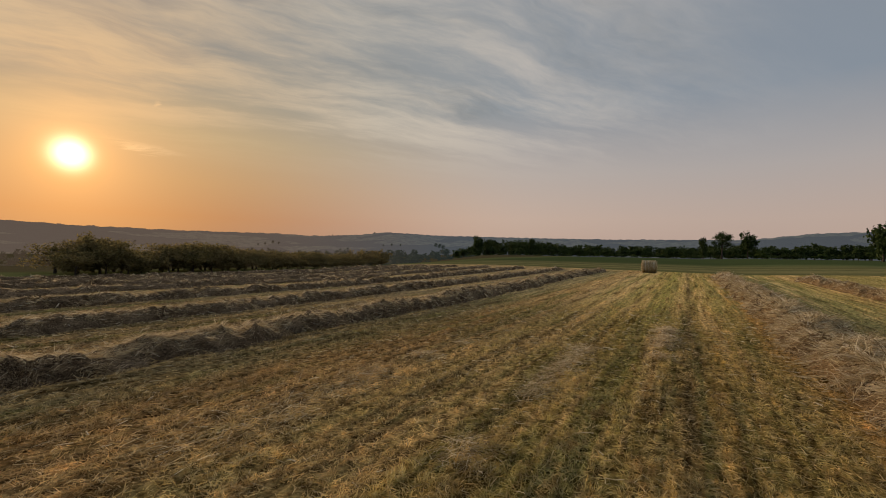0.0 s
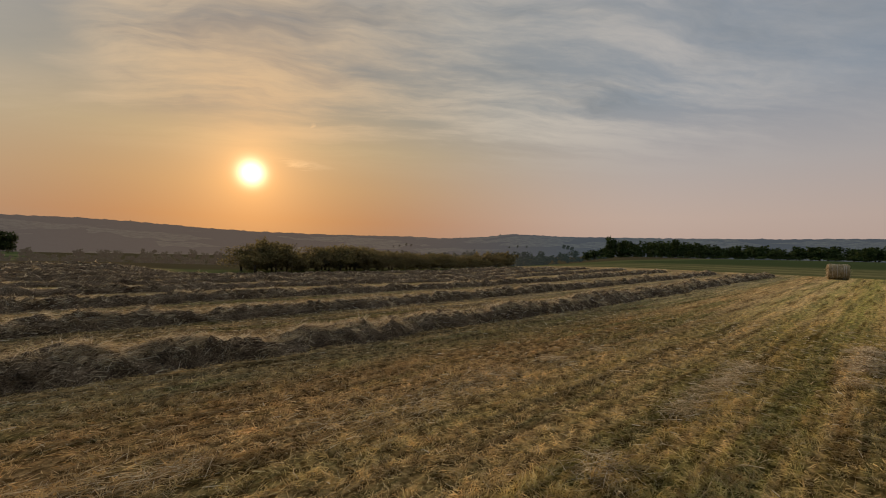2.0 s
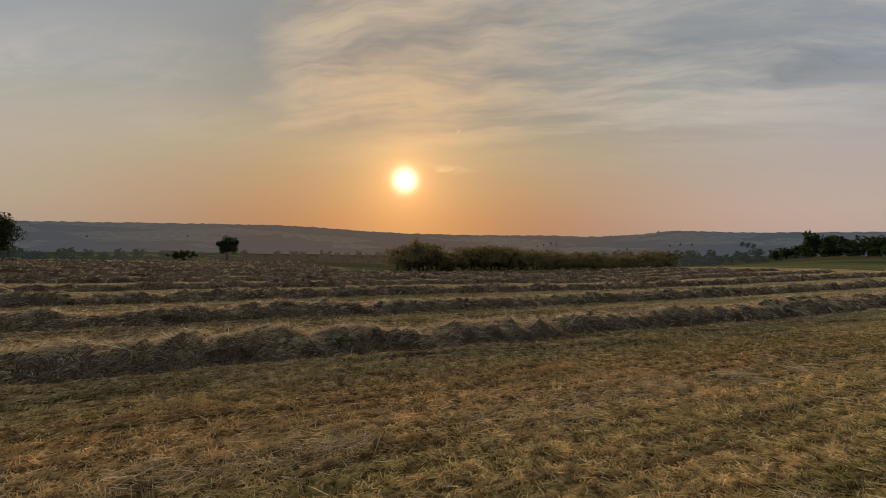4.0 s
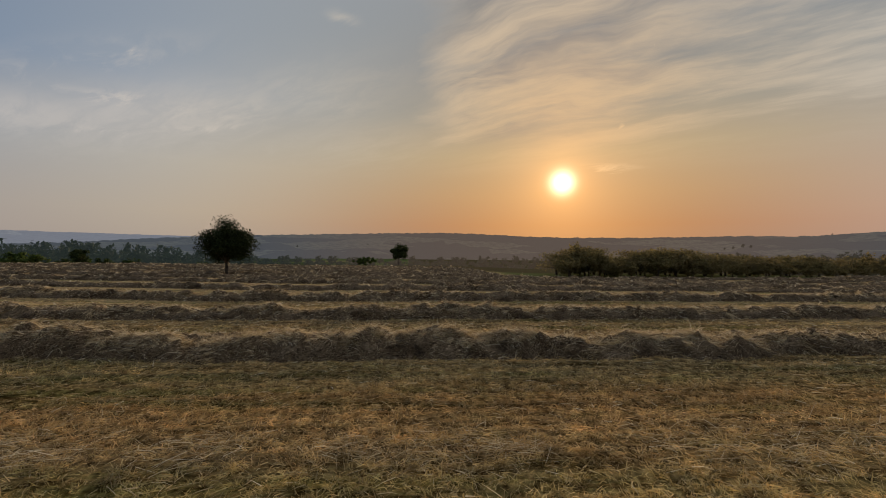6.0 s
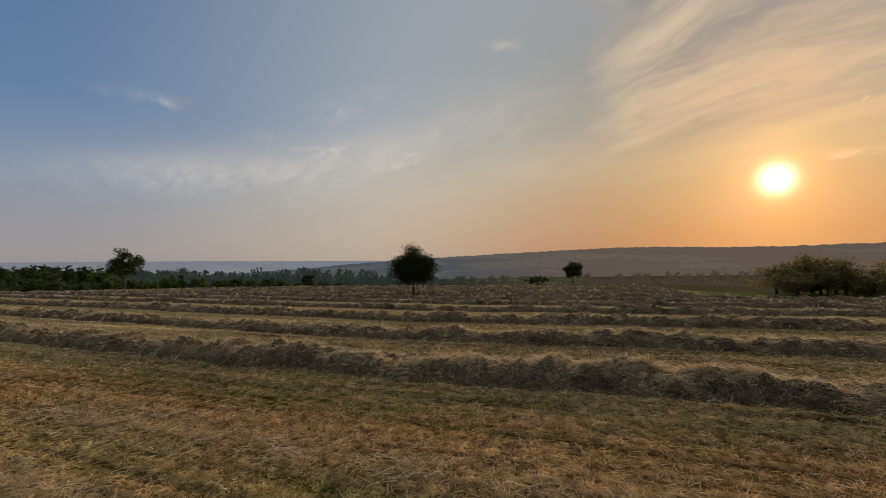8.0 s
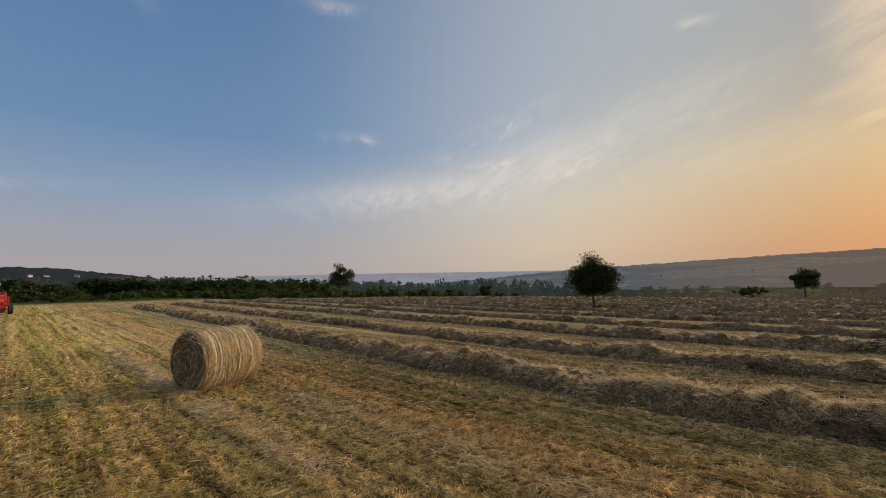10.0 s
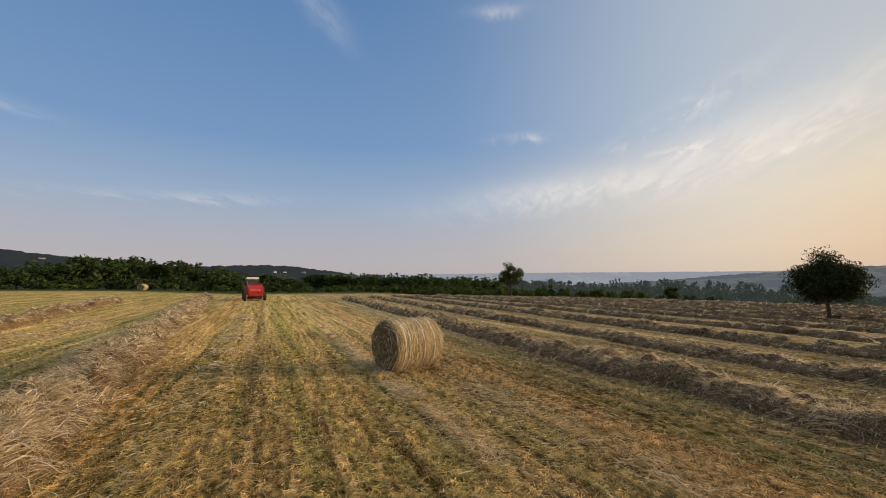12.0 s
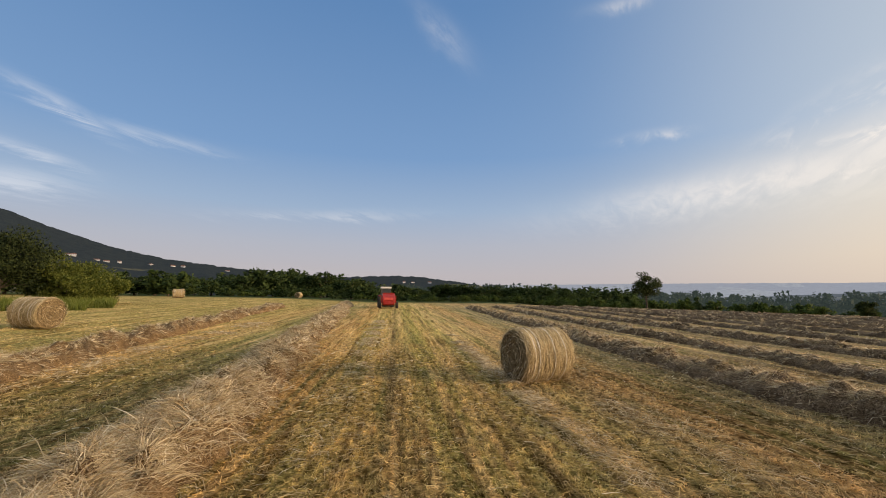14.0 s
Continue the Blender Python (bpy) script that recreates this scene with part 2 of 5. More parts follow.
def field_colour(N, p):
    """Colour of the mown field at the place p: bands along the swaths, patches of green and of dry straw, painted shade
    between rows and tufts.
    """
    x, y, z = N.xyz(p)
    drawn = N.vec(x, N.math("MULTIPLY", y, 0.28), 0.0)
    wob = N.math("MULTIPLY", N.math("SUBTRACT", N.noise(drawn, 0.8, 4), 0.5), 0.8)
    f = N.math("DIVIDE", N.math("ADD", N.math("ADD", x, wob), 8.5), 19.0, clamp=True)
    col = N.ramp(f, [((q + 8.5) / 19.0, c) for q, c in BANDS])
    # strips between the rows on the valley side, colour darkened and greyed for the rows' shadow
    col = N.mix(N.span(x, -8.2, -9.5), col, N.mix(N.noise(drawn, 0.9, 4), (0.118, 0.103, 0.060), (0.185, 0.150, 0.094)))
    lines = N.noise(N.vec(x, N.math("MULTIPLY", y, 0.035), 2.0), 3.2, 4, 0.6)
    col = N.mix(N.math("MULTIPLY", N.span(lines, 0.52, 0.64), 0.80), col, (0.330, 0.265, 0.125))
    col = N.mix(N.math("MULTIPLY", N.span(lines, 0.48, 0.36), 0.88), col, (0.100, 0.105, 0.040))
    n1 = N.noise(drawn, 1.7, 6, 0.65)
    col = N.mix(N.math("MULTIPLY", N.span(n1, 0.52, 0.70), 0.42), col, (0.150, 0.160, 0.048))
    col = N.mix(N.math("MULTIPLY", N.span(n1, 0.48, 0.30), 0.45), col, (0.290, 0.225, 0.105))
    # tufts of green regrowth, ochre stems and bleached straw
    n3 = N.noise(N.vec(x, N.math("MULTIPLY", y, 0.22), 8.0), 5.0, 4, 0.65)
    col = N.mix(N.math("MULTIPLY", N.span(n3, 0.54, 0.66), 0.42), col, (0.260, 0.175, 0.068))
    col = N.mix(N.math("MULTIPLY", N.span(n3, 0.45, 0.34), 0.50), col, (0.165, 0.150, 0.062))
    n2 = N.noise(p, 9.0, 6, 0.7)
    col = N.mix(N.math("MULTIPLY", N.span(n2, 0.52, 0.68), 0.55), col, (0.360, 0.285, 0.150))
    col = N.mix(N.math("MULTIPLY", N.span(n2, 0.46, 0.30), 0.60), col, (0.075, 0.060, 0.028))
    # wheel tracks, pressed and dark
    for at, wide in ((0.08, 0.13), (-1.75, 0.12), (-3.05, 0.10)):
        off = N.math("ABSOLUTE", N.math("SUBTRACT", N.math("ADD", x, N.math("MULTIPLY", wob, 0.12)), at))
        col = N.mix(N.math("MULTIPLY", N.span(off, wide, 0.03), N.span(N.noise(N.vec(x, N.math("MULTIPLY", y, 0.4), 4.0), 0.7, 2), 0.40, 0.58, 0.1, 0.60)), col, (0.060, 0.048, 0.026))
    # dark grooves and gaps between tufts: shade put into the colour as noise
    groove = N.noise(N.vec(x, N.math("MULTIPLY", y, 0.05), 11.0), 5.0, 3, 0.6)
    col = N.mix(1.0, col, N.ramp(groove, [(0.36, (0.48, 0.44, 0.40)), (0.47, (1.0, 1.0, 1.0)), (0.56, (1.0, 1.0, 1.0)), (0.66, (1.35, 1.28, 1.2))]), "MULTIPLY")
    clump = N.noise(N.vec(x, N.math("MULTIPLY", y, 0.45), 13.0), 10.0, 3, 0.6)
    col = N.mix(1.0, col, N.ramp(clump, [(0.36, (0.40, 0.36, 0.32)), (0.50, (1.0, 1.0, 1.0)), (0.66, (1.50, 1.42, 1.32))]), "MULTIPLY")
    return N.mix(1.0, col, (1.58, 1.42, 1.34), "MULTIPLY")


def ground_material():
    m, N, b = material("mown_ground", 1.0, 0.0)
    p = place(N)
    x, y, z = N.xyz(p)
    # near the camera the ground colour is darkened as shade under the stubble
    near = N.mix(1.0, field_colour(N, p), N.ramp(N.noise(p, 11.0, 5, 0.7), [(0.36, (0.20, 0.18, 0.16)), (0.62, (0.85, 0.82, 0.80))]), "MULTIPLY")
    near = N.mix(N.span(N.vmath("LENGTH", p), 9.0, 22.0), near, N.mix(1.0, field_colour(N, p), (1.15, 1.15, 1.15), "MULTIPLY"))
    r = N.vmath("LENGTH", p)
    rag = N.math("MULTIPLY", N.math("SUBTRACT", N.noise(p, 0.12, 4), 0.5), 14.0)
    # meadow past the end of the mown field
    strip = N.noise(N.vec(N.math("MULTIPLY", x, 0.012), N.math("MULTIPLY", y, 0.16), 0.0), 1.0, 3)
    meadow = N.mix(N.span(strip, 0.42, 0.60), (0.100, 0.102, 0.042), (0.175, 0.155, 0.070))
    meadow = N.mix(N.math("MULTIPLY", N.span(N.noise(p, 0.7, 6, 0.7), 0.45, 0.7), 0.6), meadow, (0.052, 0.058, 0.022))
    edge = N.math("ADD", y, N.math("MULTIPLY", x, 0.05))
    past = N.span(N.math("ADD", edge, N.math("MULTIPLY", rag, 0.12)), 50.5, 52.0)
    col = N.mix(past, near, meadow)
    # valley: patches of pasture, stubble and scrub
    vor = N.t.nodes.new("ShaderNodeTexVoronoi")
    N.put(vor.inputs["Vector"], N.vec(N.math("ADD", x, rag), N.math("ADD", y, rag), 0.0))
    vor.inputs["Scale"].default_value = 0.008
    cell = N.xyz(vor.outputs["Color"])
    vale = N.ramp(cell[0], [(0.0, (0.040, 0.055, 0.024)), (0.5, (0.060, 0.080, 0.030)), (0.75, (0.09, 0.115, 0.045)), (0.92, (0.14, 0.135, 0.065)), (1.0, (0.17, 0.15, 0.08))])
    vale = N.mix(N.math("MULTIPLY", N.noise(p, 0.06, 5), 0.6), vale, (0.045, 0.058, 0.026))
    col = N.mix(N.span(N.math("ADD", r, rag), 70.0, 95.0), col, vale)
    below = N.math("MULTIPLY", N.span(N.math("ADD", x, N.math("MULTIPLY", rag, 0.15)), -38.5, -40.0), N.span(N.math("ADD", y, N.math("MULTIPLY", rag, 0.3)), 6.0, 9.0))
    col = N.mix(below, col, N.mix(N.noise(p, 1.5, 5), (0.05, 0.065, 0.025), (0.12, 0.125, 0.05)))
    # ground beyond the last rows, its colour lowered to offset the open sun there
    bare = N.math("MULTIPLY", N.span(N.math("ADD", x, N.math("MULTIPLY", rag, 0.2)), -46.0, -50.0), N.span(N.math("ADD", y, rag), -34.0, -26.0))
    dull = N.mix(N.noise(N.vec(x, N.math("MULTIPLY", y, 0.2), 6.0), 0.5, 5), (0.045, 0.038, 0.020), (0.090, 0.072, 0.040))
    col = N.mix(N.math("MULTIPLY", bare, 0.95), col, dull)
    # a pale stubble field at the foot of the slope
    pale = N.math("MULTIPLY", N.span(x, -84, -90), N.math("MULTIPLY", N.span(x, -150, -135), N.math("MULTIPLY", N.span(y, -52, -40), N.span(y, 8, 0))))
    col = N.mix(pale, col, N.mix(N.noise(p, 0.5, 4), (0.100, 0.086, 0.05), (0.075, 0.066, 0.038)))
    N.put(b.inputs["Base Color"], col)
    bump(N, b, N.math("MULTIPLY", N.math("ADD", N.noise(p, 14.0, 6, 0.7), N.noise(p, 2.0, 3)), N.span(r, 12.0, 40.0, 1.0, 0.08)), 0.8, 0.05)
    return m


def strand_material(name, stops, dark=0.5, field=False, sheen=0.25, thin=0.55):
    """Dry stalks; each stalk takes its own tone, and dark noise patches stand for shaded hollows."""
    m, N, b = material(name, 0.75, sheen)
    g = N.add("ShaderNodeNewGeometry")
    own = N.ramp(g.outputs["Random Per Island"], stops)
    if field:
        own = N.mix(0.36, N.mix(1.0, field_colour(N, g.outputs["Position"]), (2.15, 2.10, 2.0), "MULTIPLY"), own)
    own = N.mix(N.math("MULTIPLY", N.span(N.noise(g.outputs["Position"], 1.6, 5, 0.65), 0.42, 0.66), dark), own, N.mix(1.0, own, (0.30, 0.25, 0.20), "MULTIPLY"))
    if field:
        # stems darkened in patches, as the shade in gaps between tufts
        own = N.mix(N.span(N.noise(g.outputs["Position"], 6.5, 3, 0.6), 0.42, 0.62, 0.0, 0.6), own, N.mix(1.0, own, (0.42, 0.33, 0.24), "MULTIPLY"))
    N.put(b.inputs["Base Color"], own)
    tr = N.t.nodes.new("ShaderNodeBsdfTranslucent")
    N.put(tr.inputs[0], own)
    mx = N.t.nodes.new("ShaderNodeMixShader")
    mx.inputs[0].default_value = thin
    out = [n for n in N.t.nodes if n.type == "OUTPUT_MATERIAL"][0]
    N.t.links.new(b.outputs[0], mx.inputs[1])
    N.t.links.new(tr.outputs[0], mx.inputs[2])
    N.t.links.new(mx.outputs[0], out.inputs[0])
    return m


def mottled(name, c1, c2, scale=6.0, rough=0.9, spec=0.2, metal=0.0, relief=0.3, depth=0.02):
    m, N, b = material(name, rough, spec)
    p = N.add("ShaderNodeTexCoord").outputs["Object"]
    n = N.noise(p, scale, 6, 0.65)
    big = N.noise(p, scale * 0.17, 3)
    N.put(b.inputs["Base Color"], N.mix(N.span(N.math("ADD", n, N.math("MULTIPLY", N.math("SUBTRACT", big, 0.5), 0.6)), 0.35, 0.68), c1, c2))
    b.inputs["Metallic"].default_value = metal
    bump(N, b, n, relief, depth)
    return m


def leaf_material(name, c1, c2, c3, thin=0.32):
    m, N, b = material(name, 0.8, 0.10)
    g = N.add("ShaderNodeNewGeometry")
    info = N.add("ShaderNodeObjectInfo")
    col = N.ramp(g.outputs["Random Per Island"], [(0.0, c1), (0.55, c2), (1.0, c3)])
    col = N.mix(N.math("MULTIPLY", info.outputs["Random"], 0.45), col, N.mix(1.0, col, (0.62, 0.72, 0.55), "MULTIPLY"))
    N.put(b.inputs["Base Color"], col)
    tr = N.t.nodes.new("ShaderNodeBsdfTranslucent")
    N.put(tr.inputs[0], col)
    mx = N.t.nodes.new("ShaderNodeMixShader")
    mx.inputs[0].default_value = thin
    out = [n for n in N.t.nodes if n.type == "OUTPUT_MATERIAL"][0]
    N.t.links.new(b.outputs[0], mx.inputs[1])
    N.t.links.new(tr.outputs[0], mx.inputs[2])
    N.t.links.new(mx.outputs[0], out.inputs[0])
    return m


def vale_material():
    """The wooded floor of the valley as a far backdrop, with the evening haze added as emission."""
    m = leaf_material("hazed_vale_leaves", (0.016, 0.024, 0.016), (0.024, 0.034, 0.021), (0.034, 0.046, 0.027))
    N = Nodes(m.node_tree, False)
    b = N.t.nodes["Principled BSDF"]
    # haze painted as a glow on the leaves, browner towards the sun
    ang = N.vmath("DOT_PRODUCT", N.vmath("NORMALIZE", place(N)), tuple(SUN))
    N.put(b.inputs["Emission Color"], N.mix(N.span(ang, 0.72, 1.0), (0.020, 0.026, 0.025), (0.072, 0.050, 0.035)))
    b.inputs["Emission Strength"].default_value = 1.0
    return m


def hill_material(name, low, high, glow, share, tilled=1e4):
    """Far hills behind kilometres of evening air: woods and fields, with the haze's light put on as emission."""
    m, N, b = material(name, 1.0, 0.0)
    p = place(N)
    x, y, z = N.xyz(p)
    vor = N.t.nodes.new("ShaderNodeTexVoronoi")
    wob = N.math("MULTIPLY", N.noise(p, 0.004, 4), 260.0)
    N.put(vor.inputs["Vector"], N.vec(N.math("ADD", x, wob), N.math("ADD", y, wob), N.math("MULTIPLY", z, 4.0)))
    vor.inputs["Scale"].default_value = 0.0028
    cell = N.xyz(vor.outputs["Color"])
    col = N.mix(N.math("MULTIPLY", N.span(cell[0], 0.52, 0.62), N.span(z, tilled + 12.0, tilled)), low, high)
    col = N.mix(N.math("MULTIPLY", N.span(N.noise(p, 0.03, 6, 0.75), 0.40, 0.62), 0.85), col, N.mix(1.0, low, (0.6, 0.6, 0.6), "MULTIPLY"))
    N.put(b.inputs["Base Color"], col)
    bump(N, b, N.noise(p, 0.05, 5, 0.7), 1.0, 12.0)
    # haze glow on the surface itself, warmer towards the sun
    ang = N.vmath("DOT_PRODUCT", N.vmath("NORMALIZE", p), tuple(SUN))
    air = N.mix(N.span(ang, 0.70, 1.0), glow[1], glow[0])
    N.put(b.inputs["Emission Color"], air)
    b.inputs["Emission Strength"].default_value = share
    return m


M_GROUND = ground_material()
STRAW = [(0.0, (0.16, 0.105, 0.050)), (0.3, (0.43, 0.325, 0.180)), (0.6, (0.60, 0.480, 0.290)), (0.85, (0.75, 0.640, 0.430)), (1.0, (0.85, 0.77, 0.60))]
M_HAY = strand_material("dry_hay", STRAW, 0.35, thin=0.46)
M_HAYGOLD = strand_material("golden_hay", [(0.0, (0.20, 0.14, 0.07)), (0.3, (0.42, 0.325, 0.18)), (0.6, (0.58, 0.47, 0.285)), (0.85, (0.72, 0.61, 0.41)), (1.0, (0.80, 0.73, 0.56))], 0.30, thin=0.40)
M_STUBBLE = strand_material("stubble", [(0.0, (0.12, 0.105, 0.045)), (0.25, (0.27, 0.245, 0.10)), (0.5, (0.42, 0.335, 0.175)), (0.85, (0.58, 0.49, 0.29)), (1.0, (0.74, 0.67, 0.48))], 0.15, field=True, thin=0.30)


def heap_material(name, dark, mid, pale):
    m, N, b = material(name, 0.95, 0.1)
    p = place(N)
    x, y, z = N.xyz(p)
    f1 = N.noise(N.vec(N.math("MULTIPLY", x, 5.0), N.math("MULTIPLY", y, 60.0), N.math("MULTIPLY", z, 60.0)), 1.0, 4, 0.6, 1.2)
    f2 = N.noise(N.vec(N.math("MULTIPLY", N.math("ADD", x, z), 55.0), N.math("MULTIPLY", y, 6.0), N.math("MULTIPLY", z, 40.0)), 1.0, 4, 0.6, 1.2)
    f3 = N.noise(N.vec(N.math("MULTIPLY", N.math("ADD", x, y), 45.0), N.math("MULTIPLY", N.math("SUBTRACT", x, y), 5.0), N.math("MULTIPLY", z, 45.0)), 1.0, 4, 0.6, 1.2)
    pick = N.noise(p, 2.4, 3)
    fib = N.math("ADD", N.math("MULTIPLY", f1, N.span(pick, 0.56, 0.44)), N.math("MULTIPLY", N.mix(N.span(N.noise(p, 3.1, 2), 0.45, 0.55), f2, f3), N.span(pick, 0.44, 0.56)))
    # near-black gaps and dark patches: shade of the hay's hollows put into the colour
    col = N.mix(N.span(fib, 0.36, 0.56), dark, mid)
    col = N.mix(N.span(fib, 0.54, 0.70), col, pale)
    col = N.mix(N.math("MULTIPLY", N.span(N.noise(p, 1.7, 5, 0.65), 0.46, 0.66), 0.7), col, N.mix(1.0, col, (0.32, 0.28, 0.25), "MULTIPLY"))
    N.put(b.inputs["Base Color"], col)
    bump(N, b, fib, 1.0, 0.06)
    return m


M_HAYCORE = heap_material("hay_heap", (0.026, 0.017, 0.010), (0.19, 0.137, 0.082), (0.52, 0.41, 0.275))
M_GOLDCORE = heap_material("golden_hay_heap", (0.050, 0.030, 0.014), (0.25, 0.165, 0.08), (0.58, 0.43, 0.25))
M_BARK = mottled("bark", (0.045, 0.035, 0.026), (0.10, 0.08, 0.06), 12.0)
M_OAK = leaf_material("oak_leaves", (0.022, 0.030, 0.010), (0.042, 0.055, 0.016), (0.075, 0.085, 0.022), 0.16)
M_LEAF = leaf_material("green_leaves", (0.020, 0.033, 0.011), (0.040, 0.061, 0.018), (0.072, 0.098, 0.030))
M_SCRUB = leaf_material("scrub_leaves", (0.032, 0.050, 0.013), (0.064, 0.093, 0.022), (0.11, 0.145, 0.036))
# darker copy of the oak leaves, with the crown's shade put into the colour
M_SHADED_OAK = leaf_material("shaded_oak_leaves", (0.012, 0.018, 0.007), (0.026, 0.036, 0.012), (0.048, 0.060, 0.020), 0.12)
M_BRIGHT = leaf_material("bright_leaves", (0.055, 0.070, 0.014), (0.10, 0.118, 0.022), (0.16, 0.17, 0.040), 0.4)
# olive leaves lightened and browned: haze and sun glare put into the colour
M_HEDGE = leaf_material("hazed_hedge_leaves", (0.11, 0.088, 0.040), (0.18, 0.142, 0.064), (0.25, 0.20, 0.095), 0.6)
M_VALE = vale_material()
M_TALLGRASS = leaf_material("tall_grass", (0.10, 0.125, 0.026), (0.15, 0.175, 0.036), (0.21, 0.225, 0.066))

# ---- mesh helpers ----
rng = np.random.default_rng(7)


def tri_mesh(name, verts, tris, mat, smooth=False):
    """A mesh from arrays of corners and triangles (or quads)."""
    me = bpy.data.meshes.new(name)
    verts, tris = np.asarray(verts, np.float32), np.asarray(tris, np.int32)
    k = tris.shape[1]
    me.vertices.add(len(verts))
    me.vertices.foreach_set("co", verts.ravel())
    me.loops.add(tris.size)
    me.loops.foreach_set("vertex_index", tris.ravel())
    me.polygons.add(len(tris))
    me.polygons.foreach_set("loop_start", np.arange(0, tris.size, k, dtype=np.int32))
    me.polygons.foreach_set("use_smooth", np.full(len(tris), smooth))
    me.update(calc_edges=True)
    me.materials.append(mat)
    return me


def part(name, data, mat, parent, label=""):
    """Links a bmesh or mesh as one mesh object under a thing or a part."""
    if isinstance(data, bmesh.types.BMesh):
        me = bpy.data.meshes.new(name)
        data.to_mesh(me)
        data.free()
        me.materials.append(mat)
        data = me
    ob = new(name, data)
    ob.parent = parent
    return tagged(ob, label=label)


def value_noise(x, y, seed=0):
    """Smooth noise from 0 to 1 on arrays."""
    xi, yi = np.floor(x).astype(np.int64), np.floor(y).astype(np.int64)
    fx, fy = x - xi, y - yi
    fx, fy = fx * fx * (3 - 2 * fx), fy * fy * (3 - 2 * fy)

    def at(i, j):
        n = (i * 374761393 + j * 668265263 + seed * 974711) & 0x7FFFFFFF
        n = ((n ^ (n >> 13)) * 1274126177) & 0x7FFFFFFF
        return ((n ^ (n >> 16)) & 0xFFFF) / 65535.0
    a, b, c, d = at(xi, yi), at(xi + 1, yi), at(xi, yi + 1), at(xi + 1, yi + 1)
    return (a * (1 - fx) + b * fx) * (1 - fy) + (c * (1 - fx) + d * fx) * fy


def fbm(x, y, seed=0, octaves=4):
    total, amp = 0.0, 0.5
    for o in range(octaves):
        total = total + amp * value_noise(x * 2 ** o, y * 2 ** o, seed + o * 17)
        amp *= 0.5
    return total


def step(a, b, x):
    t = np.clip((x - a) / (b - a), 0, 1)
    return t * t * (3 - 2 * t)


def ground_z(x, y):
    """Height of the ground: a field on a gentle rise, a valley on the sun's side."""
    x, y = np.asarray(x, float), np.asarray(y, float)
    r = np.hypot(x, y)
    yaw = np.degrees(np.arctan2(-x, y)) % 360
    yaw = np.where(yaw > 280, yaw - 360, yaw)
    z = 0.014 * np.clip(-y - 8, 0, 60) + 0.010 * np.clip(y - 15, 0, 300)
    z = z + 0.045 * np.clip(x - 5, 0, 15) + 0.012 * np.clip(x - 20, 0, 60)
    z = z - 0.010 * np.clip(-x - 22, 0, 34)
    z = z - 0.45 * step(20, 40, r) * step(34, 48, yaw) * (1 - step(74, 90, yaw))
    w = step(22, 45, yaw) * (1 - step(148, 168, yaw))
    z = z - w * (15.2 * step(50, 290, r) + 6 * step(300, 900, r) + 0.010 * np.clip(y - 15, 0, 300))
    z = z - (1 - w) * 4 * step(170, 420, r)
    z = z + 0.075 * (fbm(x * 5.5, y * 2.4, 71, 2) - 0.36) * (1 - step(16, 26, r))
    return z + 0.05 * (fbm(x * 0.7, y * 0.7, 3, 3) - 0.45) * (r < 90)


def toward(yaw, r, up=0.0):
    """The place at that heading (degrees, anticlockwise from +y) and distance from the camera's stand, on the ground."""
    a = radians(yaw)
    x, y = -math.sin(a) * r, math.cos(a) * r
    return Vector((x, y, float(ground_z(x, y)) + up))


BENT = 9.5


def strands(base, way, length, width, droop, reach=BENT):
    """Blades that taper to a tip: bent near the camera's stand, one triangle each farther off."""
    n = len(base)
    side = np.cross(way, rng.normal(size=(n, 3)))
    side /= np.linalg.norm(side, axis=1, keepdims=True) + 1e-9
    side *= (width / 2)[:, None]
    mid = base + way * (length * 0.55)[:, None]
    mid[:, 2] -= droop * length * 0.12
    tip = base + way * length[:, None]
    tip[:, 2] -= droop * length * 0.5
    v = np.stack([base - side, base + side, mid + side * 0.8, mid - side * 0.8, tip], 1).reshape(-1, 3)
    bent = np.hypot(base[:, 0], base[:, 1]) < reach
    v = v.reshape(n, 5, 3)
    i = np.arange(int(bent.sum()))[:, None] * 5
    t = np.concatenate([i + [0, 1, 2], i + [0, 2, 3], i + [3, 2, 4]])
    wide = side[~bent] * 1.3
    flat = np.stack([base[~bent] - wide, base[~bent] + wide, tip[~bent]], 1).reshape(-1, 3)
    near = v[bent].reshape(-1, 3)
    return np.concatenate([near, flat]), np.concatenate([t, len(near) + np.arange(len(flat)).reshape(-1, 3)]).astype(int)


def units(n, flat=1.0):
    d = rng.normal(size=(n, 3))
    d[:, 2] *= flat
    return d / np.linalg.norm(d, axis=1, keepdims=True)


# ---- ground ----
def build_ground():
    rings = np.concatenate([[0.0], np.geomspace(0.4, 2.3, 10), np.geomspace(2.4, 22, 160), np.geomspace(22.8, 1500, 90)])
    turns = np.radians(np.linspace(0, 360, 560, endpoint=False))
    R, A = np.meshgrid(rings, turns, indexing="ij")
    x, y = -np.sin(A) * R, np.cos(A) * R
    v = np.stack([x, y, ground_z(x, y)], -1).reshape(-1, 3)
    i, j = np.meshgrid(np.arange(len(rings) - 1), np.arange(len(turns)), indexing="ij")
    k = (j + 1) % len(turns)
    n = len(turns)
    f = np.stack([i * n + j, i * n + k, (i + 1) * n + k, (i + 1) * n + j], -1).reshape(-1, 4)[:, ::-1]
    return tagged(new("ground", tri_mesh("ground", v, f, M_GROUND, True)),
                  "mown hay field on a gentle rise above a valley", "ground", kind="structure")


build_ground()

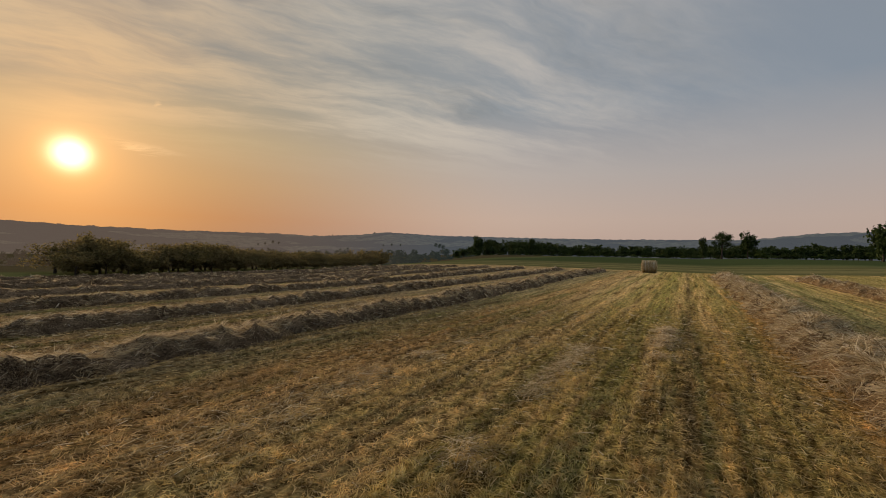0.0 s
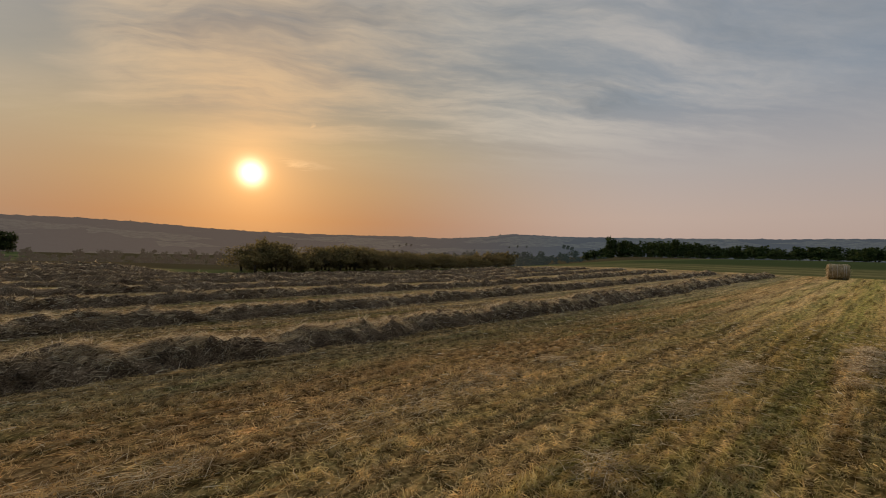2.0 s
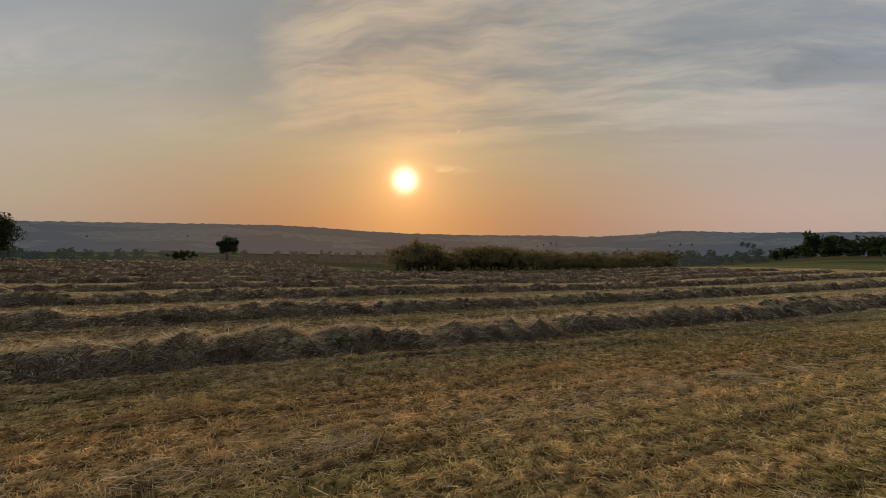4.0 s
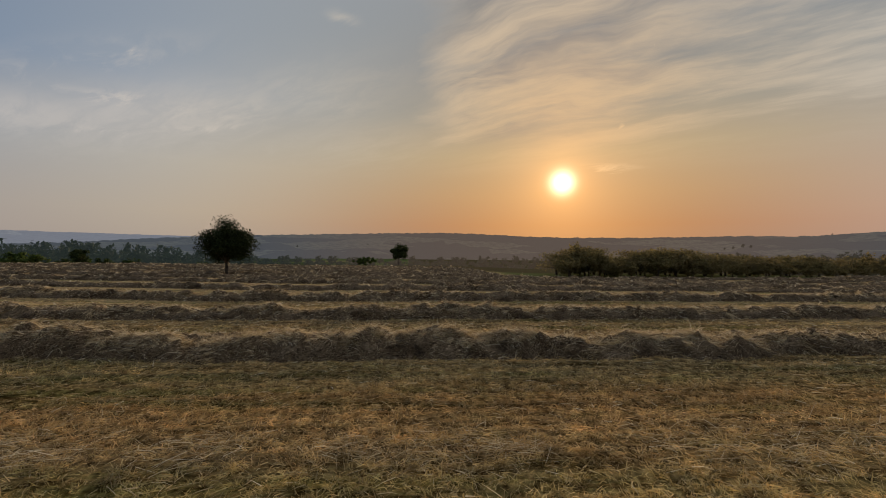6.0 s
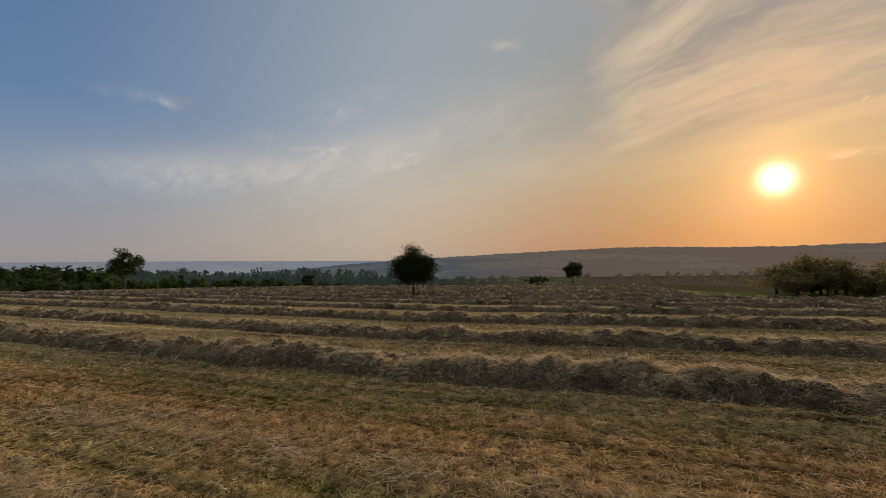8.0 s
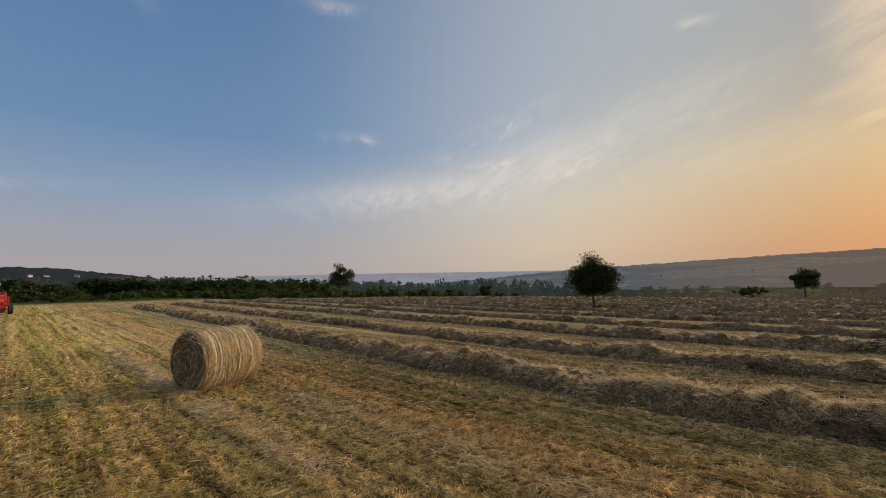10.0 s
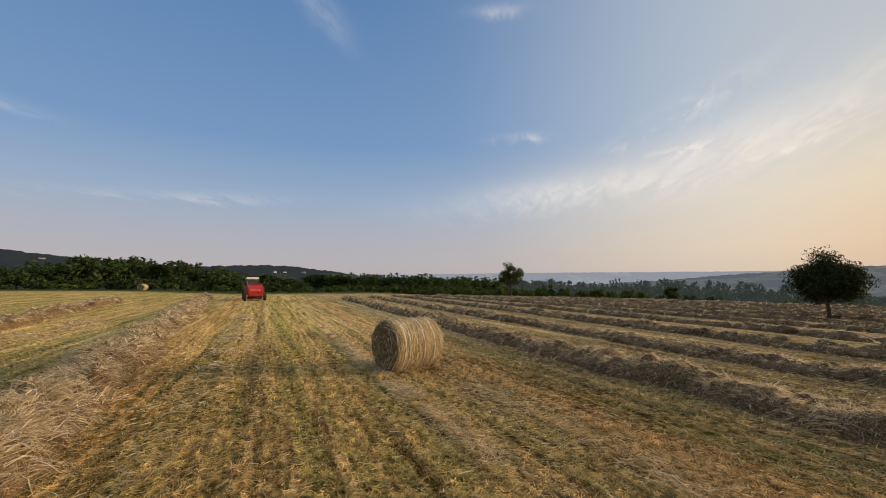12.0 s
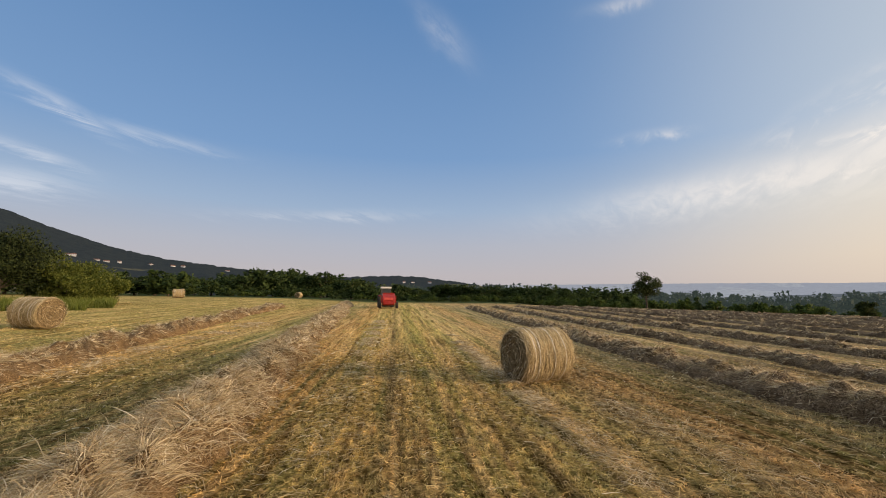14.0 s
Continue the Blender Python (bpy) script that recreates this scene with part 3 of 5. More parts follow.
# ---- far hills ----
RIDGE = [(-70, 2.4), (-25, 2.9), (-13, 2.95), (-9, 2.6), (-6, 2.2), (7, 2.15), (26, 2.2), (32, 2.25), (35.5, 2.45), (38, 2.5), (41, 2.1), (47, 1.7), (52, 1.85),
         (63, 1.75), (72, 1.85), (77, 2.05), (82, 2.3), (88, 2.5), (96, 2.36), (104, 2.15), (110, 1.95), (118, 1.6), (124, 1.2), (130, 0.7), (138, 0.3), (150, 0.1), (160, 0.2), (167, 0.5)]
DISTANT = [(60, 0.6), (100, 1.0), (112, 1.4), (118, 1.6), (127, 1.72), (134, 1.8), (140, 1.85), (150, 1.85), (165, 1.7), (180, 1.4)]
MOUNTAIN = [(158, 0.4), (168, 1.6), (172, 2.15), (177, 2.75), (181, 2.85), (185, 2.62), (189, 2.5), (194, 2.9), (199.5, 3.3), (207, 4.05), (212, 5.1), (216.5, 6.5),
            (220.7, 8.1), (226, 9.6), (235, 11.5), (248, 12.5), (262, 11), (275, 7), (290, 2.4)]


def hill_z(z0, crest, Y, F, rough, seed):
    Z = z0 + (crest - z0) * (0.25 * F + 0.75 * F * F) + (fbm(Y * 0.5, F * 5, seed, 4) - 0.47) * 30 * np.sin(F * math.pi)
    return Z + (fbm(Y * 2.6, F * 0 + 3, seed + 5, 3) - 0.45) * rough * F ** 6


def hill_spot(table, r0, r1, z0, rough, seed, yaw, el):
    """The place on a hill's flank that is seen at that heading and height."""
    F = np.linspace(0.02, 0.98, 300)
    top = float(np.interp(yaw, [a for a, e in table], [e for a, e in table]))
    Z = hill_z(z0, 1.9 + r1 * math.tan(radians(top)), F * 0 + yaw, F, rough, seed)
    R = r0 + (r1 - r0) * F
    i = int(np.argmax(np.degrees(np.arctan2(Z - 1.9, R)) >= el)) or 150
    a = radians(yaw)
    return Matrix.Translation((-math.sin(a) * R[i], math.cos(a) * R[i], Z[i])) @ Matrix.Rotation(a, 4, "Z")


def build_hills(name, table, r0, r1, z0, mat, label, rough, seed):
    yaws = np.arange(table[0][0], table[-1][0] + 0.01, 0.2)
    top = np.interp(yaws, [a for a, e in table], [e for a, e in table])
    top = np.convolve(np.pad(top, 6, mode="edge"), np.ones(13) / 13, "valid")
    f = np.linspace(0, 1, 26)
    Y, F = np.meshgrid(yaws, f, indexing="ij")
    R = r0 + (r1 - r0) * F
    crest = 1.9 + r1 * np.tan(np.radians(top))[:, None]
    Z = hill_z(z0, crest, Y, F, rough, seed)
    A = np.radians(Y)
    v = np.stack([-np.sin(A) * R, np.cos(A) * R, Z], -1).reshape(-1, 3)
    n = len(f)
    i, j = np.meshgrid(np.arange(len(yaws) - 1), np.arange(n - 1), indexing="ij")
    q = np.stack([i * n + j, i * n + j + 1, (i + 1) * n + j + 1, (i + 1) * n + j], -1).reshape(-1, 4)
    return tagged(new(name, tri_mesh(name, v, q, mat, True)), label, "hills", kind="structure")


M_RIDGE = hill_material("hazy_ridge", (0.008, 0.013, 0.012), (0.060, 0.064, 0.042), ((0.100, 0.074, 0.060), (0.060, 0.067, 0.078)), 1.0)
# here the bluish base colours carry haze too, besides the emission
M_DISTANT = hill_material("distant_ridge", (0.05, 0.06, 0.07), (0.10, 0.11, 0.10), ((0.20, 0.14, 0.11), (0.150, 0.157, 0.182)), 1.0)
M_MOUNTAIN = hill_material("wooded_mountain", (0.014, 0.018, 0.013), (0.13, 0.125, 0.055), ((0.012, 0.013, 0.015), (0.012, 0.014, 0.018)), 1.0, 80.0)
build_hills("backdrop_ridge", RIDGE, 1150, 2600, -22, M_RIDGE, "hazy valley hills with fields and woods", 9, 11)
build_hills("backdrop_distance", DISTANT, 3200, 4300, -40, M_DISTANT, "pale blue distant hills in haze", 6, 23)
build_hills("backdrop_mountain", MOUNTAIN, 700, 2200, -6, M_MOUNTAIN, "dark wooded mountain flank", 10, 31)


# ---- windrows ----
def build_windrow(at, y0, y1, high, wide, pitch, density, core, stalk, label, seed, scale=1.0, skew=0.0, tangle=0.5, fat=1.0):
    """A long heap of raked hay along y at x = at, rolled up in clumps; density: loose stalks a metre at the nearest place."""
    thing = new("hay_windrow")
    tagged(thing, label, "windrow", "hay windrows")
    ys = [y0]
    while ys[-1] < y1:
        ys.append(ys[-1] + pitch * (1 + 0.05 * abs(ys[-1])))
    ys = np.array(ys)
    u = np.linspace(-1, 1, 23)
    Yg, U = np.meshgrid(ys, u, indexing="ij")

    def billow(a, b, k):
        """Round lumps with sharp creases between them."""
        return np.abs(2 * value_noise(a, b, k) - 1)

    def surface(Y, U):
        bend = 1.3 * fbm(Y * 0.9, U * 1.2 + at, seed + 33, 2)
        curl = billow(Y * 1.5 + bend, U * 1.3 + at, seed + 9) + 0.55 * billow(Y * 3.4 + bend, U * 2.4, seed + 21) + 0.22 * billow(Y * 8.0, U * 5.0 + bend, seed + 25)
        lump = 0.22 + 0.75 * fbm(Y * 0.6, U * 0.3 + at, seed, 2) + 0.80 * curl
        ends = step(y0, y0 + 1.5, Y) * (1 - step(y1 - 1.5, y1, Y))
        w = wide * (0.62 + 0.85 * fbm(Y * 0.8, U * 0 + 5, seed + 3, 3))
        x = at + skew * np.clip(-Y - 4, 0, 60) + U * w / 2 + 0.45 * (fbm(Y * 0.25, U * 0, seed + 7, 2) - 0.4)
        h = high * ends * np.clip(1 - np.abs(U) ** 2.6, 0, 1) ** 0.60 * lump
        return np.stack([x, Y, ground_z(x, Y) - 0.02 + np.maximum(h, 0)], -1), curl

    v, curl = surface(Yg, U)
    v[..., 0] += (value_noise(Yg * 7, v[..., 2] * 9, seed + 41) - 0.5) * 0.14
    n = len(u)
    i, j = np.meshgrid(np.arange(len(ys) - 1), np.arange(n - 1), indexing="ij")
    q = np.stack([i * n + j, i * n + j + 1, (i + 1) * n + j + 1, (i + 1) * n + j], -1).reshape(-1, 4)
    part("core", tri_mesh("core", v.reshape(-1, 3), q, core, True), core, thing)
    # loose stalks, combed over the heap; fewer and broader far away
    step_y = np.arange(y0 + 0.3, y1 - 0.3, 0.5)
    r = np.hypot(step_y, at)
    per = density * 0.5 / (1 + (np.maximum(r - 5, 0) / 9.0) ** 1.25)
    Y = np.repeat(step_y, np.maximum(per, 2).astype(int))
    Y = Y + rng.uniform(-0.25, 0.25, len(Y))
    U = np.clip(rng.normal(0, 0.46, len(Y)), -1.05, 1.05)
    # half of the stalks gather in locks, each lock combed one way
    lock = np.arange(len(Y)) // 26
    locked = rng.random(lock.max() + 1)[lock] < 0.55
    Y = np.where(locked, Y[lock * 26] + rng.normal(0, 0.035, len(Y)), Y)
    U = np.where(locked, U[lock * 26] + rng.normal(0, 0.07, len(Y)), U)
    comb = rng.uniform(0, 2 * math.pi, lock.max() + 1)[lock]
    lift = rng.uniform(0.0, 0.75, lock.max() + 1)[lock]
    base, curl = surface(Y, U)
    # most stalks lie on the lumps, few in the creases
    keep = rng.random(len(Y)) < np.clip(curl * 1.7 - 0.10, 0.08, 1) * np.where(np.abs(U) < 0.62, 1.0, 0.66)
    Y, U, base, locked, comb, lift = (q[keep] for q in (Y, U, base, locked, comb, lift))
    base[:, 2] -= 0.03
    far = np.hypot(base[:, 0], base[:, 1])
    d = units(len(Y), 0.55)
    flow = 4 * math.pi * fbm(Y * 1.5, U * 1.6 + at, seed + 51, 3)
    d[:, 0] = d[:, 0] * tangle + np.cos(flow) * 0.75 + U * 0.35
    d[:, 1] = d[:, 1] * tangle + np.sin(flow) * 0.75
    d[:, 2] = np.abs(d[:, 2]) * (0.35 + tangle) + 0.05 - 0.5 * np.abs(U) * rng.random(len(Y))
    one_way = np.stack([np.cos(comb) * 0.8 + U * 0.3, np.sin(comb), lift], 1) + rng.normal(0, 0.22, (len(Y), 3))
    d = np.where(locked[:, None], one_way, d)
    d /= np.linalg.norm(d, axis=1, keepdims=True)
    length = (rng.uniform(0.06, 0.20, len(Y)) + 0.12 * locked + 0.20 * (rng.random(len(Y)) > 0.96)) * scale
    width = np.maximum(0.0030, far * 0.00072) * rng.uniform(0.6, 1.5, len(Y)) * fat
    sv, st = strands(base, d, length, width, rng.uniform(0.3, 1.3, len(Y)))
    sv[:, 2] = np.maximum(sv[:, 2], ground_z(sv[:, 0], sv[:, 1]) + 0.003)
    tagged(part("fringe", tri_mesh("fringe", sv, st, stalk), stalk, thing), kind="stuff")
    return thing


GREY = "grey-brown windrow of raked hay on the mown field"
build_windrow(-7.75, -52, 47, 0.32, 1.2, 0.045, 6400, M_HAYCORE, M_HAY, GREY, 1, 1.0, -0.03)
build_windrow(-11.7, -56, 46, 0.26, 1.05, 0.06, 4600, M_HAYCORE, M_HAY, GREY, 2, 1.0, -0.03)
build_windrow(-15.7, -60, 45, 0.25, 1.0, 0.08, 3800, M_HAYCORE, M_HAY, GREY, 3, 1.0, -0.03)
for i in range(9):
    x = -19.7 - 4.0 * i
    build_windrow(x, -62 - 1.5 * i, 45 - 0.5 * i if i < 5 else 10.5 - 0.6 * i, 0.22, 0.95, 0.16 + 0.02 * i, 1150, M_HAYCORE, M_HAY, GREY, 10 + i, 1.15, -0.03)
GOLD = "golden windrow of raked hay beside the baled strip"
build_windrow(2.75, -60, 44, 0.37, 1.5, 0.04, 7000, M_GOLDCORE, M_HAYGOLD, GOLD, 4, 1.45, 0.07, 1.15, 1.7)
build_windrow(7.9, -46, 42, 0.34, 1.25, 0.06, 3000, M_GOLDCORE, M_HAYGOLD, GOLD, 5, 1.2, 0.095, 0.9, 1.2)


# ---- stubble ----
def build_stubble():
    """Tufts of cut stems and short lying straw over the field, dense near the camera's stand."""
    vs, ts, total = [], [], 0
    for r0, r1, count, each, size in ((2.4, 4.5, 4200, 20, 1.1), (4.5, 7.0, 7500, 16, 1.15), (7.0, 11.0, 12000, 10, 1.25), (11.0, 17.0, 15000, 6, 1.25), (17.0, 28.0, 18000, 4, 1.1), (28.0, 50.0, 10000, 3, 1.0)):
        r = np.sqrt(rng.uniform(r0 ** 2, r1 ** 2, count))
        a = np.radians(rng.uniform(-25, 230, count))
        x, y = -np.sin(a) * r, np.cos(a) * r
        x = x + 0.035 * np.sin(x * 2 * math.pi / 0.24)
        thick = fbm(x * 2.2, y * 0.8, 51, 4)
        keep = (rng.random(count) < 0.15 + 1.6 * thick) & (y < 50) & ((x > -37.5) | (y < 4))
        x, y = x[keep], y[keep]
        tuft = len(x)
        grow = rng.uniform(0.5, 1.4, tuft) * (0.45 + 1.5 * np.clip(fbm(x * 2.0, y * 0.35, 91, 3) - 0.18, 0, 1))
        wide = rng.uniform(0.022, 0.060, tuft) * size
        flop = rng.normal(0, 0.55, (tuft, 2))
        cx, cy, grow, wide, flop = (np.repeat(q, each, axis=0) for q in (x, y, grow, wide, flop))
        n = len(cx)
        ox, oy = rng.normal(0, 1, n), rng.normal(0, 1, n)
        x, y = cx + ox * wide, cy + oy * wide
        lying = rng.random(n) < 0.36
        x = np.where(lying, x + rng.normal(0, 0.05, n), x)
        y = np.where(lying, y + rng.normal(0, 0.05, n), y)
        r = np.hypot(x, y)
        d = np.stack([ox * 0.55 + flop[:, 0] + rng.normal(0, 0.3, n), oy * 0.55 + flop[:, 1] + rng.normal(0, 0.3, n), rng.uniform(0.5, 1.5, n)], 1)
        d[:, 2] = np.where(lying, rng.uniform(-0.05, 0.30, n), d[:, 2])
        d /= np.linalg.norm(d, axis=1, keepdims=True)
        length = np.where(lying, rng.uniform(0.03, 0.12, n), rng.uniform(0.045, 0.10, n) * grow) * size
        width = np.maximum(0.0066, r * 0.00095) * rng.uniform(0.6, 1.5, n)
        base = np.stack([x, y, ground_z(x, y) + np.where(lying, rng.uniform(0.006, 0.045, n), -0.004)], 1)
        v, t = strands(base, d, length, width, np.where(lying, 0.2, rng.uniform(0, 0.9, n)), 4.2)
        vs.append(v)
        ts.append(t + total)
        total += len(v)
    tagged(new("stubble", tri_mesh("stubble", np.concatenate(vs), np.concatenate(ts), M_STUBBLE)),
           "short yellow-green stubble and scattered straw", "grass", kind="stuff")


build_stubble()


# ---- trees ----
def branch(bm, a, b, ra, rb, seg=6):
    """A tapered limb from a to b."""
    a, b = Vector(a), Vector(b)
    z = (b - a).normalized()
    x = z.orthogonal().normalized()
    y = z.cross(x)
    lows = [bm.verts.new(a + (x * math.cos(t) + y * math.sin(t)) * ra) for t in np.linspace(0, 2 * math.pi, seg, endpoint=False)]
    tops = [bm.verts.new(b + (x * math.cos(t) + y * math.sin(t)) * rb) for t in np.linspace(0, 2 * math.pi, seg, endpoint=False)]
    for i in range(seg):
        bm.faces.new((lows[i], lows[(i + 1) % seg], tops[(i + 1) % seg], tops[i]))


def build_tree(name, high, wide, stem, leaves, leaf, mat, seed, label, category="tree", clumps=26, airy=0.0, waist=0.5):
    """A tree: tapered trunk with limbs, and a crown of leaf sprays set in uneven clumps."""
    rs = np.random.default_rng(seed)
    thing = new(name)
    tagged(thing, label, category)
    cz, rz, rx = stem + (high - stem) * waist, (high - stem) / 2, wide / 2
    centres = []
    while len(centres) < clumps:
        d = rs.normal(size=3)
        d /= np.linalg.norm(d)
        f = rs.uniform(0.30, 0.84)
        squash = 0.96 * 2 * (1 - waist) if d[2] > 0 else 1.8 * waist
        centres.append(np.array([d[0] * rx * f, d[1] * rx * f, cz + d[2] * rz * f * squash]))
    centres = np.array(centres)
    bm = bmesh.new()
    lean = rs.normal(size=2) * 0.02 * high
    top = Vector((lean[0], lean[1], stem + (high - stem) * 0.45))
    branch(bm, (0, 0, -0.15), (0, 0, 0.12 * high), 0.034 * high, 0.024 * high, 8)
    branch(bm, (0, 0, 0.12 * high), top, 0.024 * high, 0.010 * high, 8)
    for c in centres[: max(6, clumps // 4)]:
        s = top * rs.uniform(0.35, 0.95)
        s.z = max(s.z, stem * 0.8)
        m = (s + Vector(c)) / 2 + Vector((0, 0, 0.03 * high))
        branch(bm, s, m, 0.010 * high, 0.006 * high, 5)
        branch(bm, m, Vector(c), 0.006 * high, 0.002 * high, 5)
    part("trunk", bm, M_BARK, thing)
    n = leaves
    k = rs.integers(0, clumps, n)
    size = rs.uniform(0.16, 0.30, clumps) * min(rx, rz) * 1.5
    off = rs.normal(size=(n, 3))
    off /= np.linalg.norm(off, axis=1, keepdims=True)
    off *= (rs.random(n) ** (0.5 + airy))[:, None]
    p = centres[k] + off * size[k][:, None] * np.array([1.15, 1.15, 0.8])
    p[:, 2] = np.maximum(p[:, 2], stem * 0.55)
    nrm = off + rs.normal(size=(n, 3)) * 0.7
    nrm /= np.linalg.norm(nrm, axis=1, keepdims=True)
    t1 = np.cross(nrm, rs.normal(size=(n, 3)))
    t1 /= np.linalg.norm(t1, axis=1, keepdims=True)
    t2 = np.cross(nrm, t1)
    s = (leaf * rs.uniform(0.6, 1.4, n))[:, None]
    v = np.stack([p - t1 * s, p + t2 * s * 0.55 - t1 * s * 0.1, p + t1 * s + nrm * s * 0.15, p - t2 * s * 0.55 - t1 * s * 0.1], 1).reshape(-1, 3)
    f = np.arange(n)[:, None] * 4 + np.arange(4)
    part("crown", tri_mesh("crown", v, f, mat), mat, thing)
    return thing


def stand(ob, yaw, r, scale=1.0, tall=1.0, turn=0.0, sink=0.0):
    p = toward(yaw, r, -sink)
    return Matrix.Translation(p) @ Matrix.Rotation(turn, 4, "Z") @ Matrix.Diagonal((scale, scale, scale * tall, 1))


oak = build_tree("oak_tree", 6.0, 5.7, 0.62, 30000, 0.085, M_SHADED_OAK, 3, "broad dark oak standing alone among the windrows", clumps=110, waist=0.5)
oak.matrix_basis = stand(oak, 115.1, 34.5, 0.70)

FAR_LABEL = "leafy green tree in the tree belt"
kinds = [build_tree("broadleaf_tree", 9.0, 7.5, 0.25, 760, 0.50, M_LEAF, 21, FAR_LABEL, clumps=46),
         build_tree("broadleaf_tree", 9.0, 6.5, 0.25, 760, 0.48, M_LEAF, 22, FAR_LABEL, clumps=42),
         build_tree("broadleaf_tree", 9.0, 8.5, 0.20, 820, 0.50, M_LEAF, 23, FAR_LABEL, clumps=50),
         build_tree("bush", 4.0, 6.0, 0.05, 640, 0.36, M_SCRUB, 24, "low rounded bush at the field's edge", "bush", clumps=30),
         build_tree("bush", 4.0, 7.0, 0.05, 640, 0.36, M_LEAF, 25, "dark spreading bush at the field's edge", "bush", clumps=32),
         build_tree("hedge_tree", 9.0, 9.5, 0.10, 2000, 0.22, M_HEDGE, 26, "olive-brown tree in the hedge below the field, lightened for haze", clumps=40),
         build_tree("hedge_bush", 4.0, 6.5, 0.02, 1200, 0.19, M_HEDGE, 27, "olive-brown bush in the hedge below the field, lightened for haze", "bush", clumps=28)]
# the first of each kind stands in the belt too
used = [False] * len(kinds)
draw = random.Random(5)


def plant(kind, yaw, r, top, wide=1.0, group="tree belt", far=None):
    """Sets a tree of that kind so that its crown reaches the elevation top (degrees) seen from the camera's stand."""
    p = toward(yaw, r)
    high = 1.9 + r * math.tan(radians(top)) - p.z
    unit = 9.0 if kind in (0, 1, 2, 5) else 4.0
    k = max(high, 1.0) / unit
    m = stand(kinds[kind], yaw, r, 1.0, 1.0, draw.uniform(0, 6.28)) @ Matrix.Diagonal((k ** 0.6 * wide, k ** 0.6 * wide, k, 1))
    if far is not None:
        far.append((kind, m))
        return
    if used[kind]:
        ob = copy_thing(kinds[kind], m @ Matrix.Diagonal(kinds[kind].scale).inverted().to_4x4())
    else:
        ob, used[kind] = kinds[kind], True
        ob.matrix_basis = m
    ob["group"] = group


def belt(table, r0, r1, pitch, which, loose=0.35, wide=1.0, group="tree belt", far=None):
    """A belt of trees along headings; the table gives the height of its outline, heading by heading."""
    a = table[0][0]
    while a < table[-1][0]:
        top = float(np.interp(a, [q for q, e in table], [e for q, e in table]))
        plant(draw.choice(which), a + draw.uniform(-0.3, 0.3) * pitch, draw.uniform(r0, r1), top - loose * draw.random() ** 1.5, wide * draw.uniform(0.85, 1.2), group, far)
        a += pitch * draw.uniform(0.7, 1.3)


# hedge along the lower edge of the field, on the sun's side
OUTLINE = [(38.5, 0.3), (44, 0.0), (50, 0.05), (55.5, 0.35), (58, 0.9), (60.5, 1.15), (62.5, 0.9), (64.5, 0.6), (65.8, -0.1), (66.9, 0.0), (68.0, 1.1), (69.3, 1.6), (70.6, 1.0), (72.5, 0.3), (76.5, -0.4), (82, -1.1)]
for back, drop, pitch, which in ((44.5, 0.0, 1.35, (5, 5, 6)), (42.0, 0.6, 1.7, (6, 5, 6)), (40.6, 1.3, 1.9, (6,))):
    a = 38.5
    while a < 73.0:
        top = float(np.interp(a, [q for q, e in OUTLINE], [e for q, e in OUTLINE]))
        plant(draw.choice(which), a, (back + draw.uniform(-0.6, 0.6)) / math.sin(radians(a)), top - drop - 0.45 * draw.random() ** 2, 0.95, "hedge below the field")
        a += pitch * draw.uniform(0.7, 1.3)
# trees in the vale
vale = []
for r0, r1, lift in ((190, 260, -0.65), (330, 420, 0.0), (520, 680, 0.5)):
    belt([(26, 0.55 + lift), (34, 0.3 + lift), (45, 0.1 + lift), (60, -0.4 + lift), (78, -0.8 + lift), (95, -1.0 + lift), (108, -0.8 + lift), (116, 0.1 + lift), (125, 0.85 + lift), (140, 1.3 + lift), (152, 1.6 + lift)],
         r0, r1, 1.25, (0, 1, 2, 4), 1.1, 1.35, "trees in the vale", vale)
belt([(118, -1.1), (122, -0.9), (135, -0.4), (150, 0.5)], 130, 180, 2.4, (0, 2, 4), 0.9, 1.0, "trees below the field")
belt([(142, 1.6), (150, 2.0), (158, 2.35), (166, 2.45), (176, 2.3), (186, 2.1)], 230, 300, 0.9, (0, 1, 2), 0.8, 1.2, "trees in the vale", vale)


def build_grove(name, spots, label):
    """Many far trees as one mass of leaf sprays."""
    vs, total = [], 0
    for kind, m in spots:
        me = [c for c in kinds[kind].children if c.name.startswith("crown")][0].data
        v = np.empty(len(me.vertices) * 3, np.float32)
        me.vertices.foreach_get("co", v)
        q = np.array(m)
        thin = 3
        v = v.reshape(-1, 4, 3)[::thin]
        mid = v.mean(1, keepdims=True)
        v = (mid + (v - mid) * 1.3).reshape(-1, 3)
        vs.append(v @ q[:3, :3].T + q[:3, 3])
    v = np.concatenate(vs)
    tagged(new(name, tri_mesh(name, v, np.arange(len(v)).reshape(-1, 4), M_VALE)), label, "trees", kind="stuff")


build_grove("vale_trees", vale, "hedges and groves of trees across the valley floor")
# wood beyond the meadow
belt([(-19, 2.6), (-8, 2.1), (-6, 1.9), (1, 2.0), (5, 1.85), (12, 1.65), (18, 2.2), (20.6, 2.3), (23, 2.15), (26.5, 1.6)], 225, 262, 0.82, (0, 1, 2), 0.7, 1.1, "wood beyond the meadow")
belt([(-19, 1.9), (1, 1.4), (12, 1.1), (20, 1.3), (29, 0.7)], 205, 222, 0.95, (2, 4, 0), 0.5, 1.0, "wood beyond the meadow")
belt([(-19, 1.3), (1, 0.7), (12, 0.3), (20, 0.3), (28, -0.1)], 196, 203, 1.1, (4, 3, 4), 0.4, 1.3, "wood beyond the meadow")
